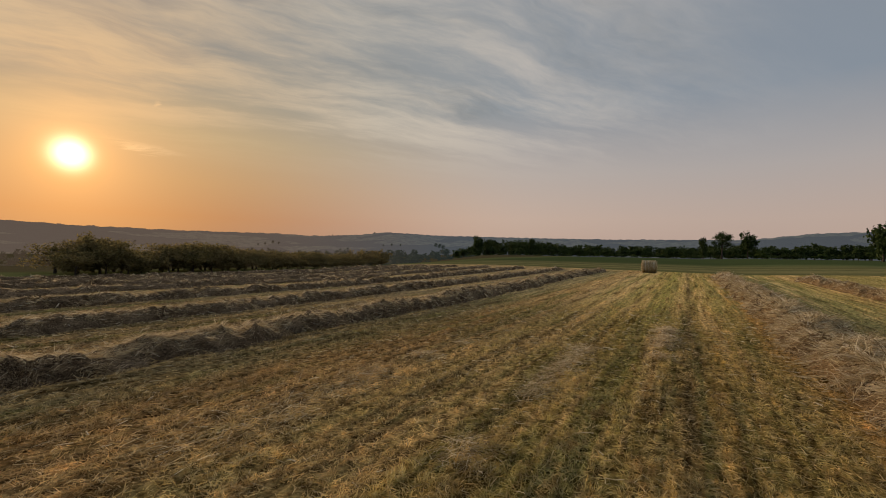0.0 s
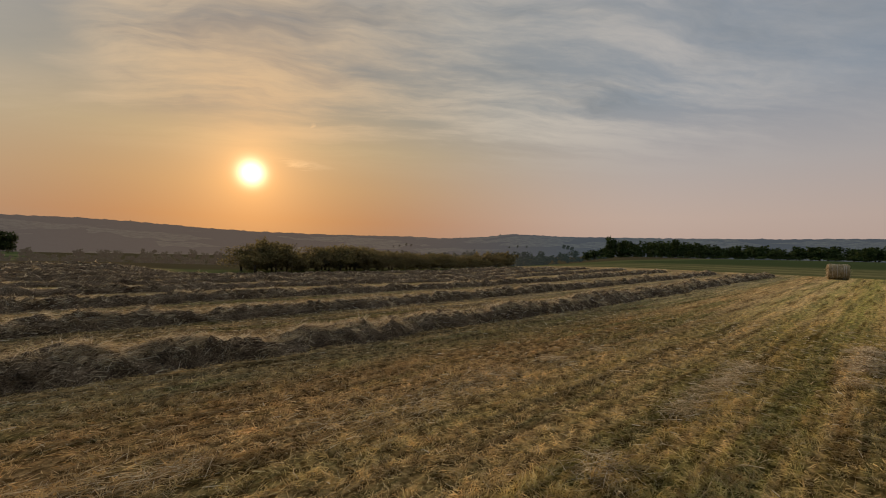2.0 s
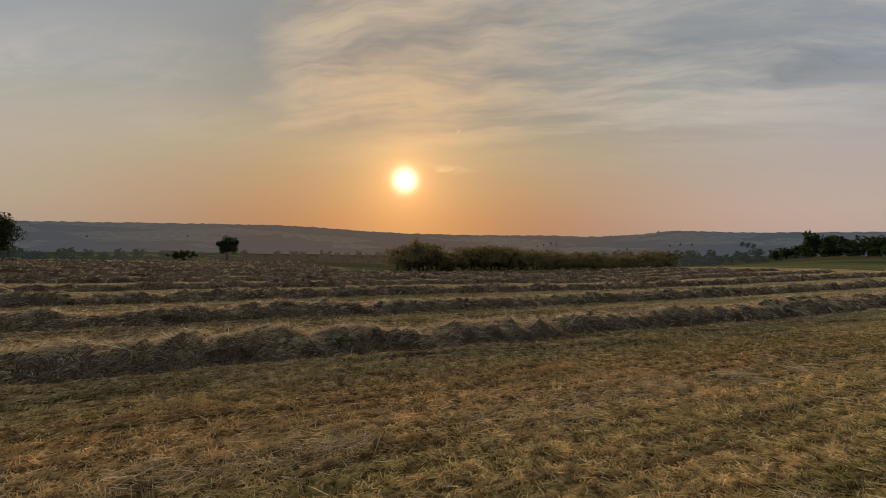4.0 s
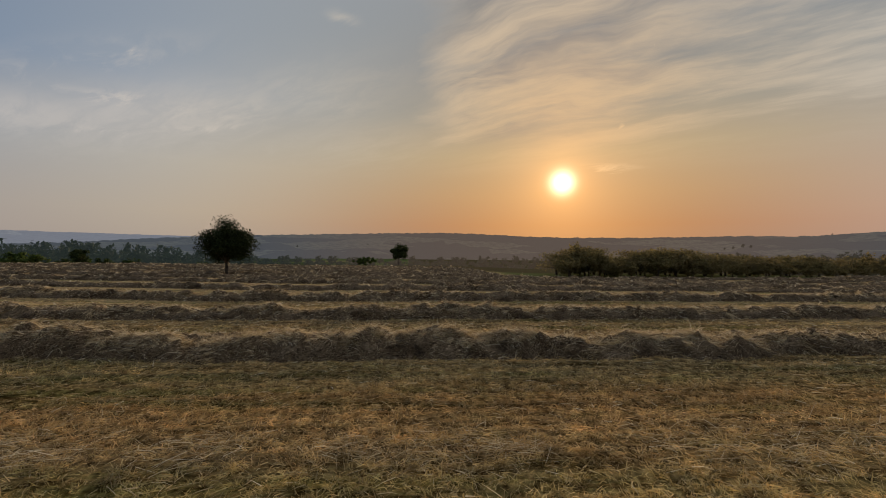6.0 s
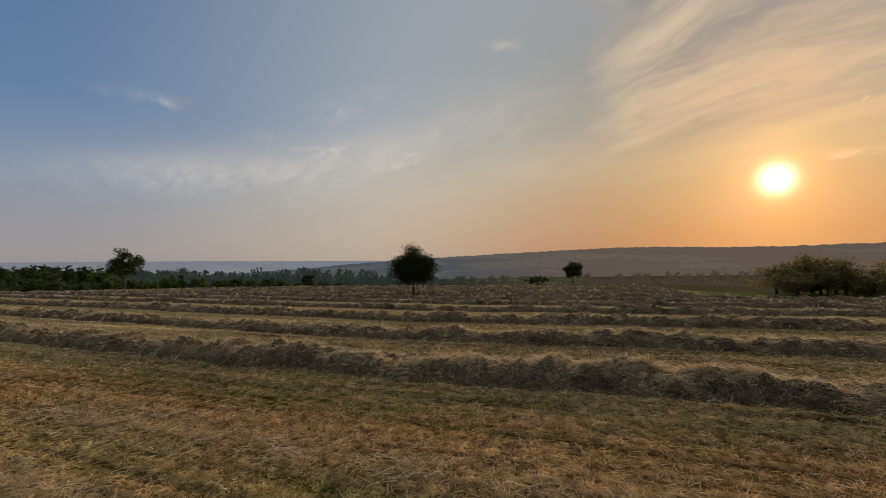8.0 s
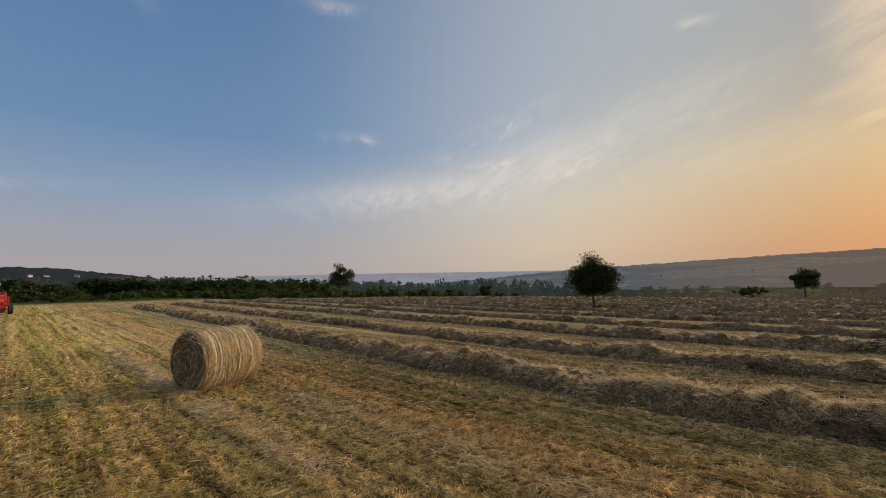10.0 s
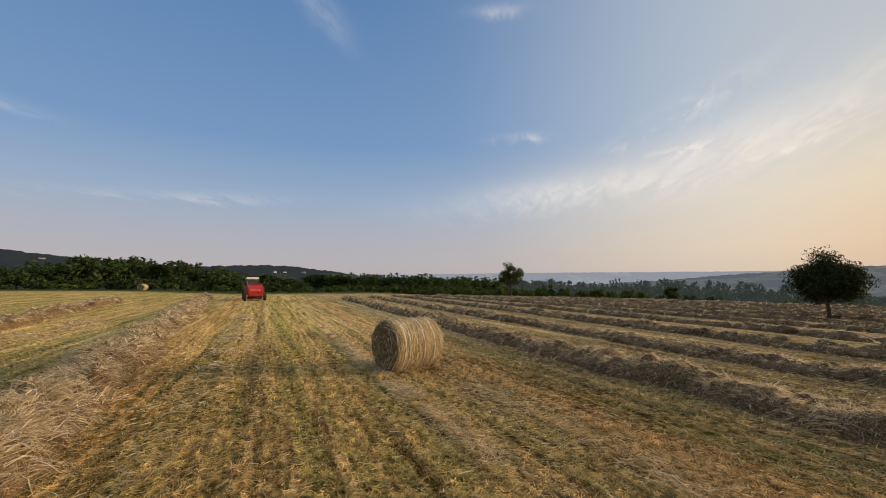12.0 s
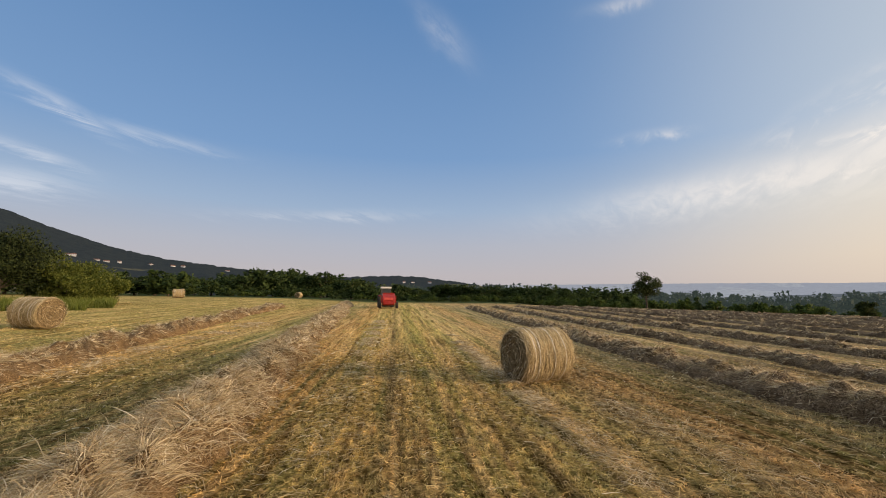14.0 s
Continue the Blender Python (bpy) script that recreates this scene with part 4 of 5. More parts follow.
for yaw, r, top, kind, wide in ((25.4, 215, 2.78, 0, 0.8), (24.0, 216, 2.2, 1, 0.7), (18.3, 214, 2.46, 1, 0.6), (-1.6, 190, 2.85, 1, 0.55), (-5.8, 185, 3.5, 0, 0.75), (-16.2, 150, 4.5, 0, 0.75), (-17.8, 150, 4.4, 2, 0.8)):
    plant(kind, yaw, r, top, wide, "wood beyond the meadow")
# thick belt towards the mountain
belt([(150, 1.8), (156, 2.3), (166, 2.4), (172, 2.2), (176, 2.1), (181, 2.25), (185, 2.8), (188, 3.4), (190, 3.8), (193, 4.1), (195, 4.3), (197.5, 4.1), (200, 3.2), (204, 2.9), (209, 3.0)],
     124, 150, 1.05, (0, 1, 2), 1.0, 1.2)
belt([(148, 0.8), (160, 0.9), (175, 1.0), (190, 1.8), (200, 1.7), (210, 1.8)], 110, 122, 1.3, (2, 4, 4, 0), 0.9, 1.15)
belt([(205, 3.0), (212, 3.3), (214, 3.3), (224, 3.3)], 78, 94, 1.5, (0, 2, 4), 1.0, 1.1)
belt([(150, 0.3), (175, 0.4), (190, 0.9), (210, 1.0)], 104, 110, 2.0, (3, 4), 0.6, 1.1)
# green scrub along the lower edge of the field
belt([(127, -0.7), (134, -0.2), (141, 0.0), (150, 0.2), (165, 0.35), (178, 0.4)], 84, 100, 1.5, (3, 3, 4), 0.8, 0.9, "scrub below the field")
for yaw, r, top, kind, wide in ((157.5, 118, 1.75, 1, 0.6), (156.4, 120, 1.2, 0, 0.6), (143.4, 90, 0.45, 4, 0.7), (161.5, 125, 1.9, 0, 0.7), (152.5, 122, 1.55, 1, 0.5)):
    plant(kind, yaw, r, top, wide)
corner = build_tree("hedgerow_tree", 6.2, 6.4, 0.3, 15000, 0.085, M_SHADED_OAK, 61, "dense dark hedgerow tree behind the bale", clumps=60)
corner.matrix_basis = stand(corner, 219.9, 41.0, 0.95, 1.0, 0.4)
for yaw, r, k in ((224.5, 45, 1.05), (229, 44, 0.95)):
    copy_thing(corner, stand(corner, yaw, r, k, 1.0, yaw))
shrub = build_tree("hedgerow_bush", 3.4, 4.6, 0.05, 9000, 0.075, M_BRIGHT, 63, "bright green bush at the field's corner", "bush", clumps=40)
shrub.matrix_basis = stand(shrub, 215.0, 41.5, 1.1, 1.0, 0.0, 0.5)
for yaw, r, k in ((213.4, 43.5, 0.95), (216.4, 43.5, 1.1), (212.2, 46, 0.85)):
    copy_thing(shrub, stand(shrub, yaw, r, k * 1.1, 1.0, yaw, 0.5))


def build_tall_grass():
    n = 16000
    a, r = np.radians(rng.uniform(211.3, 226, n)), rng.uniform(34.5, 41, n)
    r = r + (np.degrees(a) < 213.5) * 3
    x, y = -np.sin(a) * r, np.cos(a) * r
    d = units(n, 1.0)
    d[:, 2] = np.abs(d[:, 2]) + 1.6
    d /= np.linalg.norm(d, axis=1, keepdims=True)
    v, t = strands(np.stack([x, y, ground_z(x, y) - 0.02], 1), d, rng.uniform(0.35, 1.05, n), rng.uniform(0.02, 0.05, n), rng.uniform(0, 0.7, n))
    tagged(new("tall_grass", tri_mesh("tall_grass", v, t, M_TALLGRASS)), "unmown green grass along the hedgerow", "grass", kind="stuff")


build_tall_grass()
# single trees
lone = build_tree("roadside_tree", 7.2, 4.6, 1.5, 5200, 0.14, M_OAK, 41, "slender tree rising over the belt's edge", clumps=34)
lone.matrix_basis = stand(lone, 148.0, 80.0, 1.0)
small = build_tree("field_tree", 5.4, 4.4, 1.2, 3600, 0.16, M_OAK, 43, "small dark tree at the foot of the field", clumps=20)
small.matrix_basis = stand(small, 93.9, 105.0, 1.12, 1.05)
airy = build_tree("poplar_tree", 12.5, 8.5, 3.0, 4200, 0.20, M_LEAF, 47, "airy tree with sky showing through its crown", clumps=20, airy=0.4)
airy.matrix_basis = stand(airy, -3.4, 190.0, 1.0, 0.95)
bushy = build_tree("bush", 2.2, 7.0, 0.1, 2200, 0.14, M_SCRUB, 49, "bright green bush at the foot of the field", "bush", clumps=22)
bushy.matrix_basis = stand(bushy, 98.6, 100.0, 1.05, 1.15)
squat = build_tree("bush", 3.4, 3.6, 0.2, 2200, 0.16, M_OAK, 53, "dark clipped bush at the field's far edge", "bush", clumps=18)
squat.matrix_basis = stand(squat, 128.6, 95.0, 0.85, 1.1)


# ---- round bales ----
def spin(bm, profile, seg, wob=0.0, seed=0):
    """Turns a profile of (along x, radius) round the x axis."""
    rs = np.random.default_rng(seed)
    amp = rs.uniform(-1, 1, 8)
    loops = []
    for x, r in profile:
        loop = []
        for i in range(seg):
            t = 2 * math.pi * i / seg
            k = 1 + wob * sum(amp[j] * math.sin((j + 1) * t + j * 1.7 + x * (2 + j)) for j in range(8)) * 0.25
            loop.append(bm.verts.new((x + rs.normal() * wob * 0.12, math.cos(t) * r * k, math.sin(t) * r * k)))
        loops.append(loop)
    for a, b in zip(loops, loops[1:]):
        for i in range(seg):
            bm.faces.new((a[i], a[(i + 1) % seg], b[(i + 1) % seg], b[i]))
    return loops


def bale_materials():
    m, N, b = material("baled_hay", 0.85, 0.15)
    p = N.add("ShaderNodeTexCoord").outputs["Object"]
    x, y, z = N.xyz(p)
    turn = N.math("ARCTAN2", z, y)
    wrap = N.vec(N.math("MULTIPLY", x, 26.0), N.math("MULTIPLY", turn, 1.6), 0.0)
    n = N.noise(wrap, 1.0, 6, 0.7)
    fine = N.noise(p, 38.0, 5, 0.7)
    col = N.mix(N.span(n, 0.32, 0.68), (0.150, 0.110, 0.055), (0.46, 0.36, 0.19))
    col = N.mix(N.math("MULTIPLY", N.span(fine, 0.5, 0.7), 0.6), col, (0.66, 0.55, 0.34))
    col = N.mix(N.math("MULTIPLY", N.span(fine, 0.45, 0.3), 0.7), col, (0.07, 0.05, 0.022))
    N.put(b.inputs["Base Color"], col)
    bump(N, b, N.math("ADD", n, fine), 1.0, 0.03)
    e, N, b = material("bale_end", 0.9, 0.1)
    p = N.add("ShaderNodeTexCoord").outputs["Object"]
    x, y, z = N.xyz(p)
    rad = N.vmath("LENGTH", N.vec(0.0, y, z))
    turn = N.math("ARCTAN2", z, y)
    coil = N.math("FRACT", N.math("SUBTRACT", N.math("MULTIPLY", rad, 9.0), N.math("DIVIDE", turn, 2 * math.pi)))
    n = N.noise(N.vec(N.math("MULTIPLY", rad, 30.0), N.math("MULTIPLY", turn, 3.0), 0.0), 1.0, 5, 0.7)
    col = N.mix(N.span(N.math("ADD", N.math("MULTIPLY", coil, 0.16), n), 0.36, 0.80), (0.075, 0.054, 0.030), (0.23, 0.175, 0.095))
    N.put(b.inputs["Base Color"], col)
    bump(N, b, N.math("ADD", N.math("MULTIPLY", coil, 0.15), n), 0.9, 0.03)
    return m, e


M_BALE, M_BALE_END = bale_materials()
M_TWINE = mottled("net_wrap", (0.46, 0.42, 0.34), (0.60, 0.56, 0.48), 30.0, 0.6, 0.3)


def build_bale(size, length, label, loose=2600):
    thing = new("round_bale")
    tagged(thing, label, "hay bale", "round bales")
    R, h = size / 2, length / 2
    prof = [(-h, R * 0.93), (-h + 0.03, R * 0.975), (-h + 0.09, R)]
    prof += [(x, R * (1.0 + 0.010 * math.sin(x * 31) + 0.006 * math.sin(x * 77))) for x in np.linspace(-h + 0.14, h - 0.14, 22)]
    prof += [(h - 0.09, R), (h - 0.03, R * 0.975), (h, R * 0.93)]
    bm = bmesh.new()
    spin(bm, prof, 56, 0.035, 3)
    body = part("body", bm, M_BALE, thing)
    body.data.polygons.foreach_set("use_smooth", [True] * len(body.data.polygons))
    for s in (-1, 1):
        bm = bmesh.new()
        rings = [(s * (h - 0.012 + 0.016 * math.sin(r * 40) + 0.01 * (1 - r / R)), r) for r in np.linspace(R * 0.94, 0.02, 26)]
        loops = spin(bm, rings, 40, 0.04, 5)
        bm.faces.new(loops[-1])
        bmesh.ops.recalc_face_normals(bm, faces=bm.faces)
        part("end_face", bm, M_BALE_END, thing, "coiled darker end of the bale")
    for x in (h - 0.20, h - 0.32, -0.08, -h + 0.27):
        bm = bmesh.new()
        spin(bm, [(x - 0.012, R * 1.000), (x - 0.007, R * 1.010), (x + 0.007, R * 1.010), (x + 0.012, R * 1.000)], 56, 0.03, 3)
        part("twine", bm, M_TWINE, thing, "pale twine wound round the bale")
    n = loose
    t = rng.uniform(0, 2 * math.pi, n)
    end = rng.random(n) < 0.22
    x = np.where(end, np.sign(rng.uniform(-1, 1, n)) * h, rng.uniform(-h, h, n))
    r = np.where(end, R * np.sqrt(rng.random(n)), R * 0.99)
    out = np.stack([np.zeros(n), np.cos(t), np.sin(t)], 1)
    base = out * r[:, None]
    base[:, 0] = x
    along = np.stack([rng.normal(0, 0.35, n), -np.sin(t), np.cos(t)], 1) * rng.choice([-1, 1], n)[:, None]
    d = along + out * rng.uniform(0.02, 0.35, n)[:, None]
    d[:, 0] += np.where(end, np.sign(x) * 0.5, 0)
    d /= np.linalg.norm(d, axis=1, keepdims=True)
    v, f = strands(base, d, rng.uniform(0.08, 0.28, n), rng.uniform(0.005, 0.011, n), rng.uniform(0.2, 1.0, n))
    v[:, 2] = np.maximum(v[:, 2], -R + 0.01)
    tagged(part("fringe", tri_mesh("fringe", v, f, M_HAYGOLD), M_HAYGOLD, thing), kind="stuff")
    return thing


def lay(x, y, size, turn):
    return Matrix.Translation((x, y, float(ground_z(x, y)) + size / 2 - 0.03)) @ Matrix.Rotation(radians(turn), 4, "Z")


bale = build_bale(1.24, 1.28, "round hay bale bound with twine on the stubble")
bale.matrix_basis = lay(-3.31, -10.12, 1.24, 16)
copy_thing(bale, lay(-3.3, 47.0, 1.30, 10))["label"] = "round hay bale at the end of the mown field"
copy_thing(bale, lay(14.2, -18.9, 1.30, 168))["label"] = "round hay bale beside the bushes"
copy_thing(bale, lay(29.4, -61.5, 1.30, 20))["label"] = "round hay bale far across the field"
copy_thing(bale, lay(20.6, -93.5, 1.30, 75))["label"] = "round hay bale far across the field"

# ---- swaths left on the baled strip ----
TUFT = "thin swath of pale loose straw on the stubble"


def build_swath(x, y0, y1, wide, count, mat, high=0.07):
    n = count
    y = rng.uniform(y0, y1, n)
    px = x + rng.normal(0, wide / 2, n) * (0.5 + value_noise(y * 1.1, y * 0 + x, 77))
    keep = value_noise(y * 1.4, y * 0 + 2 * x, 81) > 0.38
    px, y = px[keep], y[keep]
    n = len(y)
    far = np.hypot(px, y)
    pile = high * np.exp(-((px - x) / wide) ** 2 * 2)
    base = np.stack([px, y, ground_z(px, y) + rng.random(n) * pile + 0.012], 1)
    d = units(n, 0.2)
    d[:, 1] *= 1.8
    d[:, 2] = np.abs(d[:, 2]) + 0.04
    d /= np.linalg.norm(d, axis=1, keepdims=True)
    v, t = strands(base, d, rng.uniform(0.10, 0.34, n), np.maximum(0.005, far * 0.0008) * rng.uniform(0.6, 1.4, n), rng.uniform(0.3, 0.9, n))
    v[:, 2] = np.maximum(v[:, 2], ground_z(v[:, 0], v[:, 1]) + 0.004)
    tagged(new("straw_swath", tri_mesh("straw_swath", v, t, mat)), TUFT, "straw", "straw swaths", kind="stuff")


build_swath(-2.55, -20, -3.5, 0.30, 6500, M_HAYGOLD)
build_swath(-0.42, 8.6, 12.6, 0.24, 2200, M_HAY, 0.10)
build_swath(-1.75, 2.5, 9, 0.30, 2600, M_HAYGOLD)
build_swath(-4.0, -8, 8, 0.5, 4200, M_HAYGOLD, 0.04)
build_swath(7.7, -26, -4, 0.6, 5000, M_HAYGOLD, 0.05)
build_swath(1.0, -30, -4, 0.5, 4200, M_HAYGOLD, 0.04)



def build_litter():
    """Pale straws that the baler has dropped, lying over the stubble."""
    n = 15000
    r = np.sqrt(rng.uniform(2.6 ** 2, 15.0 ** 2, n))
    a = np.radians(rng.uniform(-25, 230, n))
    x, y = -np.sin(a) * r, np.cos(a) * r
    keep = rng.random(n) < 0.1 + 1.3 * fbm(x * 1.3, y * 0.5, 131, 3)
    x, y, r = x[keep], y[keep], r[keep]
    n = len(x)
    d = units(n, 0.25)
    d[:, 2] = np.abs(d[:, 2]) * 0.8 + 0.02
    base = np.stack([x, y, ground_z(x, y) + rng.uniform(0.02, 0.07, n)], 1)
    v, t = strands(base, d, rng.uniform(0.06, 0.22, n), np.maximum(0.006, r * 0.0011) * rng.uniform(0.7, 1.4, n), rng.uniform(0.1, 0.5, n))
    v[:, 2] = np.maximum(v[:, 2], ground_z(v[:, 0], v[:, 1]) + 0.006)
    tagged(new("straw_litter", tri_mesh("straw_litter", v, t, M_HAYGOLD)), "loose pale straws lying on the stubble", "straw", kind="stuff")


build_litter()

# ---- tractor and baler ----
M_RED = mottled("red_paint", (0.24, 0.013, 0.011), (0.34, 0.020, 0.016), 3.0, 0.38, 0.5, relief=0.05)
M_REDLIGHT = mottled("faded_red_panel", (0.50, 0.055, 0.045), (0.58, 0.09, 0.07), 3.0, 0.45, 0.5, relief=0.05)
M_WHITE = mottled("cab_roof_paint", (0.62, 0.62, 0.60), (0.74, 0.73, 0.70), 4.0, 0.5, 0.4, relief=0.05)
M_TYRE = mottled("tyre_rubber", (0.018, 0.018, 0.018), (0.045, 0.042, 0.038), 14.0, 0.85, 0.2)
M_STEEL = mottled("dark_steel", (0.06, 0.06, 0.065), (0.13, 0.125, 0.12), 8.0, 0.5, 0.5, 0.6)
M_GLASS = material("cab_glass", 0.08, 0.5)[0]
M_GLASS.node_tree.nodes["Principled BSDF"].inputs["Base Color"].default_value = (0.05, 0.06, 0.065, 1)


def box(bm, x0, x1, y0, y1, z0, z1, bevel=0.03):
    made = bmesh.ops.create_cube(bm, size=1)["verts"]
    for v in made:
        v.co = Vector(((x0 + x1) / 2 + v.co.x * (x1 - x0), (y0 + y1) / 2 + v.co.y * (y1 - y0), (z0 + z1) / 2 + v.co.z * (z1 - z0)))
    if bevel:
        es = list({e for v in made for e in v.link_edges})
        bmesh.ops.bevel(bm, geom=es, offset=bevel, segments=2, affect="EDGES")


def panel(name, dims, mat, thing, label="", bevel=0.03):
    bm = bmesh.new()
    box(bm, *dims, bevel)
    return part(name, bm, mat, thing, label)


def wheel(thing, x, y, r, w):
    bm = bmesh.new()
    spin(bm, [(-w / 2, r * 0.55), (-w / 2, r * 0.92), (-w * 0.36, r), (w * 0.36, r), (w / 2, r * 0.92), (w / 2, r * 0.55), (-w / 2, r * 0.55)], 28)
    for i in range(18):
        t = 2 * math.pi * i / 18
        lug = bmesh.ops.create_cube(bm, size=1)["verts"]
        m = Matrix.Rotation(t, 4, "X") @ Matrix.Translation((w * 0.2 * (-1) ** i, 0, r)) @ Matrix.Rotation(0.5 * (-1) ** i, 4, "Z") @ Matrix.Diagonal((w * 0.5, r * 0.06, r * 0.06, 1))
        bmesh.ops.transform(bm, matrix=m, verts=lug)
    tyre = part("wheel", bm, M_TYRE, thing, "dark ribbed tyre")
    tyre.location = (x, y, r)
    bm = bmesh.new()
    loops = spin(bm, [(-w * 0.3, r * 0.56), (-w * 0.12, r * 0.2), (w * 0.12, r * 0.2), (w * 0.3, r * 0.56)], 20)
    bm.faces.new(loops[1][::-1])
    bm.faces.new(loops[2])
    part("rim", bm, M_REDLIGHT, tyre, "pale red rim")


def build_baler():
    """Round baler, its tailgate towards +y."""
    thing = new("round_baler")
    tagged(thing, "red round baler with closed tailgate, drawn by the tractor", "baler")
    bm = bmesh.new()
    prof = [(-0.95, 0.55), (-1.0, 1.2), (-0.75, 1.85), (-0.25, 2.12), (0.35, 2.10), (0.78, 1.80), (1.0, 1.25), (0.92, 0.75), (0.6, 0.45), (-0.6, 0.42)]
    for s in (-0.85, 0.85):
        bm.faces.new([bm.verts.new((s, y, z)) for y, z in prof])
    bm.verts.ensure_lookup_table()
    n = len(prof)
    for i in range(n):
        j = (i + 1) % n
        bm.faces.new((bm.verts[i], bm.verts[j], bm.verts[n + j], bm.verts[n + i]))
    bmesh.ops.recalc_face_normals(bm, faces=bm.faces)
    bmesh.ops.bevel(bm, geom=list(bm.edges), offset=0.03, segments=1, affect="EDGES")
    part("chamber", bm, M_RED, thing)
    panel("tailgate_panel", (-0.66, 0.66, 0.94, 1.04, 1.18, 1.48), M_REDLIGHT, thing, "paler band across the tailgate")
    panel("tailgate_lower", (-0.70, 0.70, 0.84, 0.97, 0.60, 1.05), M_RED, thing)
    panel("top_rail", (-0.80, 0.80, 0.45, 0.58, 2.02, 2.14), M_RED, thing)
    for s in (-1, 1):
        panel("side_shield", (s * 0.97 - 0.10, s * 0.97 + 0.10, -0.7, 0.75, 0.75, 1.75), M_RED, thing, bevel=0.05)
        panel("lamp", (s * 0.72 - 0.07, s * 0.72 + 0.07, 1.0, 1.07, 0.98, 1.08), M_REDLIGHT, thing, bevel=0.01)
        wheel(thing, s * 1.22, 0.1, 0.46, 0.36)
    panel("axle", (-1.15, 1.15, 0.03, 0.17, 0.40, 0.52), M_STEEL, thing)
    panel("pickup", (-0.9, 0.9, -1.45, -0.9, 0.22, 0.55), M_STEEL, thing, "steel hay pickup")
    panel("drawbar", (-0.08, 0.08, -2.7, -0.9, 0.55, 0.70), M_STEEL, thing)
    return thing


def build_tractor():
    """Tractor, facing -y."""
    thing = new("tractor")
    tagged(thing, "red tractor with a white-roofed cab, pulling the baler", "tractor")
    panel("hood", (-0.36, 0.36, -2.75, -0.75, 1.0, 1.58), M_RED, thing, bevel=0.08)
    panel("chassis", (-0.28, 0.28, -2.8, 0.5, 0.62, 1.0), M_STEEL, thing)
    panel("cab_base", (-0.70, 0.70, -0.75, 0.55, 0.95, 1.50), M_RED, thing, bevel=0.05)
    for x in (-0.68, 0.68):
        for y in (-0.70, 0.50):
            bm = bmesh.new()
            branch(bm, (x, y, 1.45), (x * 0.93, y * 0.93, 2.45), 0.05, 0.045, 6)
            part("pillar", bm, M_STEEL, thing)
        panel("side_window", (x * 0.95 - 0.012, x * 0.95 + 0.012, -0.64, 0.45, 1.5, 2.42), M_GLASS, thing, "dark cab glass", 0)
        panel("fender", (x * 1.32 - 0.24, x * 1.32 + 0.24, -0.25, 1.0, 1.42, 1.52), M_RED, thing, bevel=0.04)
    panel("rear_window", (-0.62, 0.62, 0.465, 0.49, 1.5, 2.40), M_GLASS, thing, "dark cab glass", 0)
    panel("windscreen", (-0.62, 0.62, -0.67, -0.645, 1.5, 2.40), M_GLASS, thing, "dark cab glass", 0)
    panel("roof", (-0.80, 0.80, -0.88, 0.68, 2.43, 2.64), M_WHITE, thing, "white cab roof", 0.08)
    bm = bmesh.new()
    branch(bm, (0.30, -1.5, 1.5), (0.30, -1.5, 2.35), 0.05, 0.045, 8)
    part("exhaust_pipe", bm, M_STEEL, thing)
    for s in (-1, 1):
        panel("work_lamp", (s * 0.55 - 0.08, s * 0.55 + 0.08, 0.66, 0.74, 2.30, 2.42), M_STEEL, thing, bevel=0.02)
        wheel(thing, s * 0.95, 0.30, 0.82, 0.46)
        wheel(thing, s * 0.78, -2.2, 0.52, 0.32)
    return thing


def drive(x, y, turn):
    return Matrix.Translation((x, y, float(ground_z(x, y)) - 0.02)) @ Matrix.Rotation(radians(turn), 4, "Z")


baler = build_baler()
baler.matrix_basis = drive(0.85, -50.5, 3.0) @ Matrix.Diagonal((0.82, 0.9, 0.85, 1))
tractor = build_tractor()
tractor.matrix_basis = drive(1.25, -54.2, 6.0) @ Matrix.Diagonal((0.86, 1, 0.97, 1))

# ---- houses ----
M_WALLS = mottled("house_plaster", (0.28, 0.30, 0.34), (0.36, 0.38, 0.42), 0.8, 0.9, 0.2)
M_TILES = mottled("roof_tiles", (0.085, 0.050, 0.040), (0.14, 0.075, 0.055), 1.5, 0.85, 0.2)
M_PANE = mottled("dark_pane", (0.03, 0.035, 0.04), (0.05, 0.055, 0.06), 1.0, 0.2, 0.5)


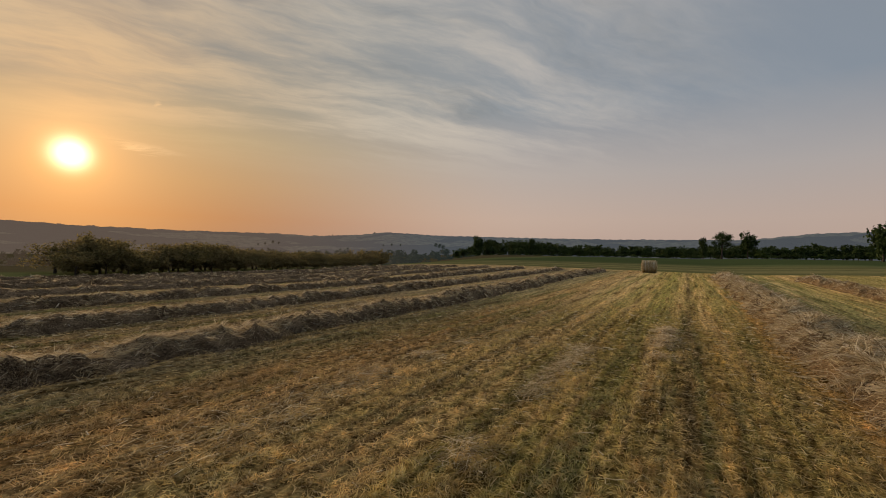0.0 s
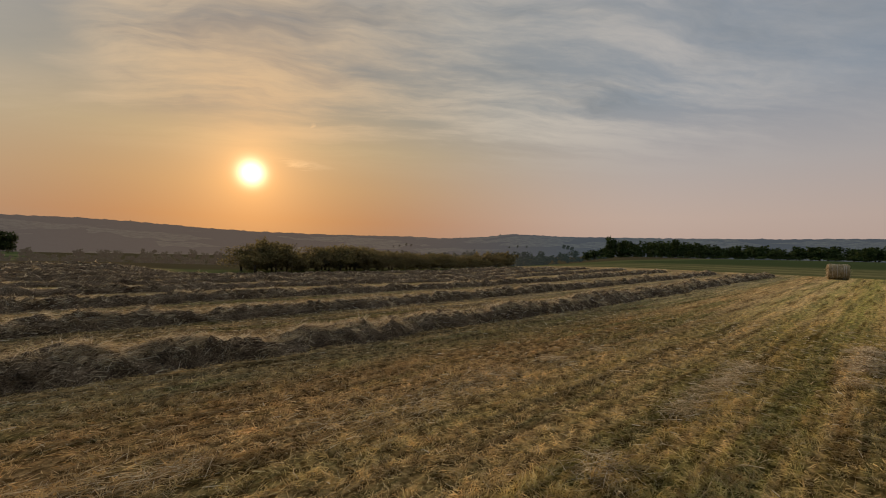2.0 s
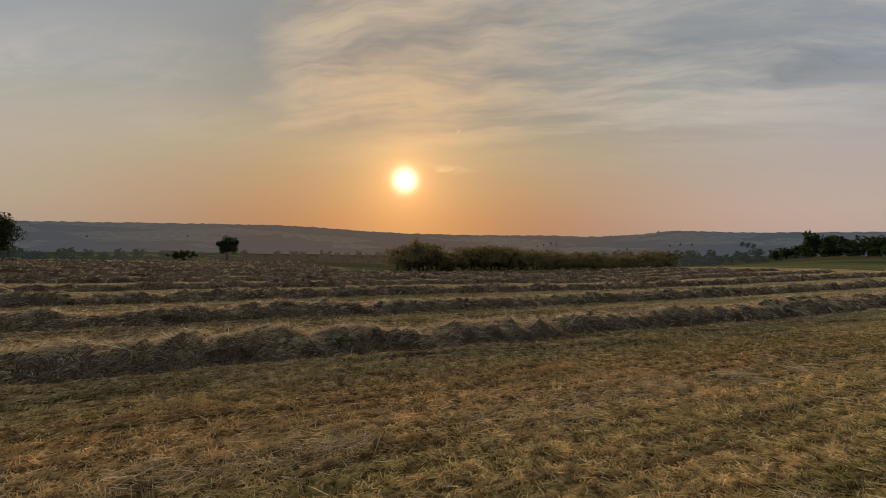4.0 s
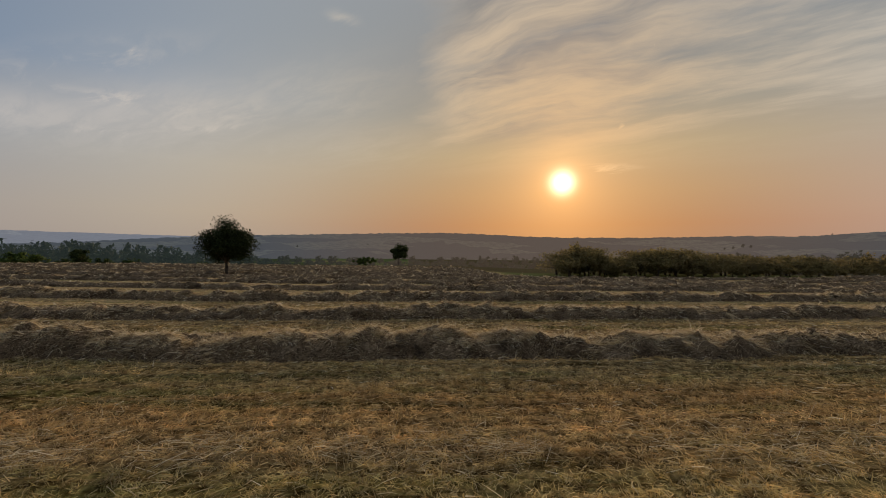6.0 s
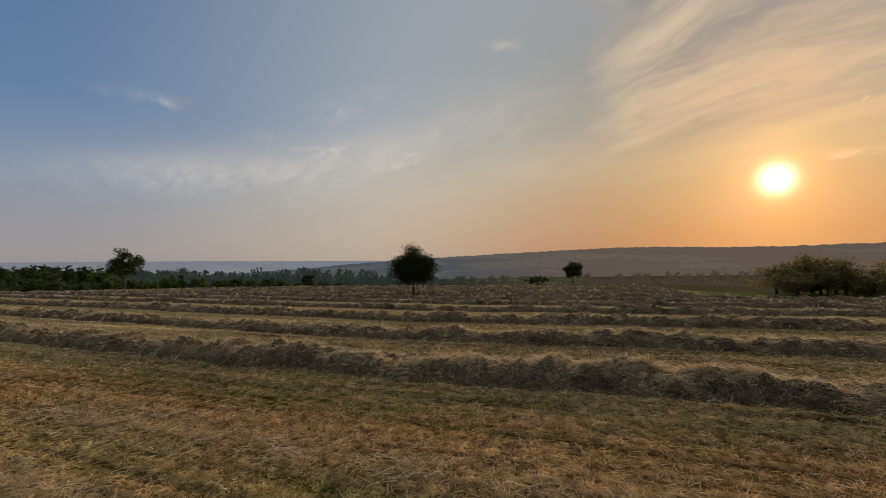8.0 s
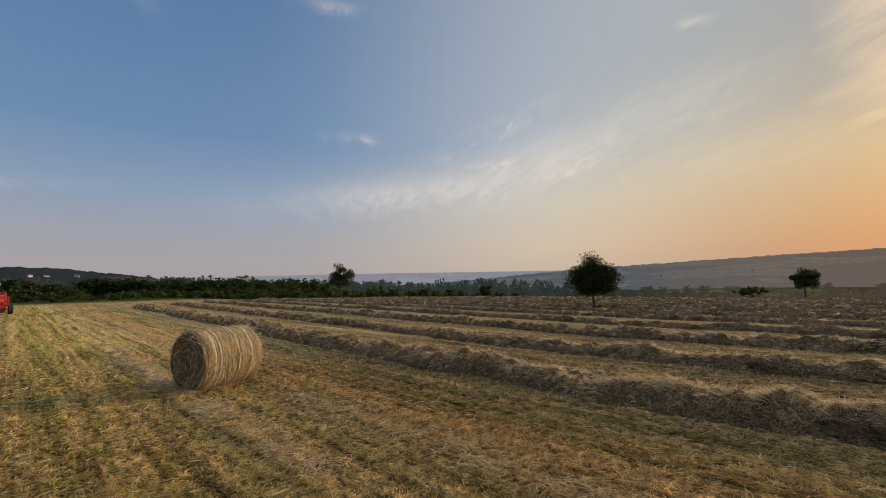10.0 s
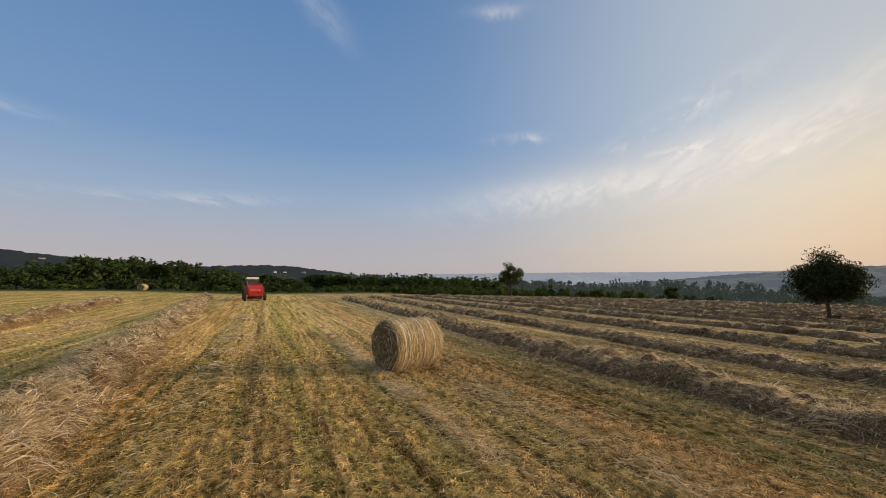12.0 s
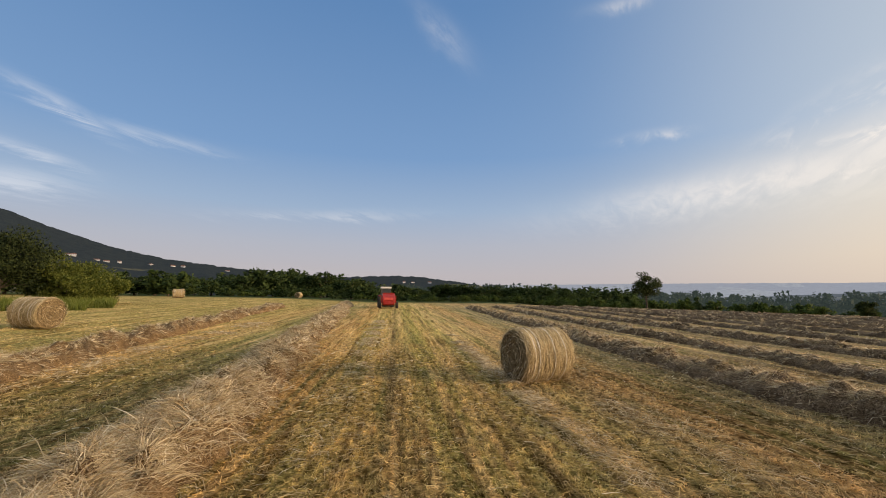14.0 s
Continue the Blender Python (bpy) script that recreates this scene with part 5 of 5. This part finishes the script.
def build_house(long, deep, high, label):
    thing = new("house")
    tagged(thing, label, "house", "village houses")
    panel("wall", (-long / 2, long / 2, -deep / 2, deep / 2, -1.5, high), M_WALLS, thing, bevel=0)
    bm = bmesh.new()
    e, rise = 0.5, deep * 0.34
    v = [bm.verts.new(c) for c in ((-long / 2 - e, -deep / 2 - e, high - 0.2), (long / 2 + e, -deep / 2 - e, high - 0.2), (long / 2 + e, deep / 2 + e, high - 0.2), (-long / 2 - e, deep / 2 + e, high - 0.2),
                                   (-long / 2 - e, 0, high + rise), (long / 2 + e, 0, high + rise))]
    for q in ((0, 1, 5, 4), (2, 3, 4, 5), (1, 2, 5), (3, 0, 4), (3, 2, 1, 0)):
        bm.faces.new([v[i] for i in q])
    part("roof", bm, M_TILES, thing, "reddish tiled roof")
    for x in (-long * 0.3, 0, long * 0.3):
        for z in (1.2, 4.0) if high > 5 else (1.2,):
            for s in (-1, 1):
                panel("window", (x - 0.55, x + 0.55, s * deep / 2 - 0.04, s * deep / 2 + 0.04, z, z + 1.3), M_PANE, thing, bevel=0)
    panel("chimney", (long * 0.18, long * 0.18 + 0.7, -0.35, 0.35, high, high + rise + 0.9), M_WALLS, thing, bevel=0)
    return thing


big = build_house(14, 9, 6.0, "white two-storey village house with a tiled roof")
low = build_house(16, 8, 3.2, "long low whitewashed village house")

flank = (MOUNTAIN, 700, 2200, -6, 10, 31)
ridge = (RIDGE, 1150, 2600, -22, 9, 11)
big.matrix_basis = hill_spot(*flank, 215.1, 3.9)
low.matrix_basis = hill_spot(*flank, 213.2, 3.55)
for yaw, el, ob in ((215.6, 3.95, low), (212.4, 3.45, low), (211.3, 3.4, big), (205.4, 3.2, big), (206.4, 3.25, low), (200.8, 2.9, low), (178.9, 1.9, big), (177.7, 1.9, low), (175.4, 1.85, big), (208.5, 3.3, low)):
    k = draw.uniform(0.6, 1.1)
    copy_thing(ob, hill_spot(*flank, yaw, el) @ Matrix.Rotation(draw.uniform(-0.7, 0.7), 4, "Z") @ Matrix.Diagonal((k, k, k, 1)))
# copses on the skyline; the first three stand in for a wide flat-topped building
tops = []
for yaw, el, size in ((30.2, 2.24, 3.0), (30.7, 2.24, 3.2), (31.2, 2.24, 3.0), (36.0, 2.4, 1.6), (37.2, 2.45, 1.8), (38.3, 2.4, 1.6), (39.5, 2.25, 1.4), (51.6, 1.8, 1.8), (52.3, 1.83, 2.2), (53.2, 1.8, 1.7), (54.0, 1.78, 1.4),
                      (45.0, 1.75, 1.3), (66.5, 1.75, 1.3), (84.0, 2.3, 1.2), (98.0, 2.25, 1.2), (107.0, 2.0, 1.3)):
    tops.append((1, hill_spot(*ridge, yaw, el) @ Matrix.Diagonal((size, size, size * 0.9, 1))))
build_grove("skyline_copse", tops, "dark copses along the skyline of the hills, three in place of a building")
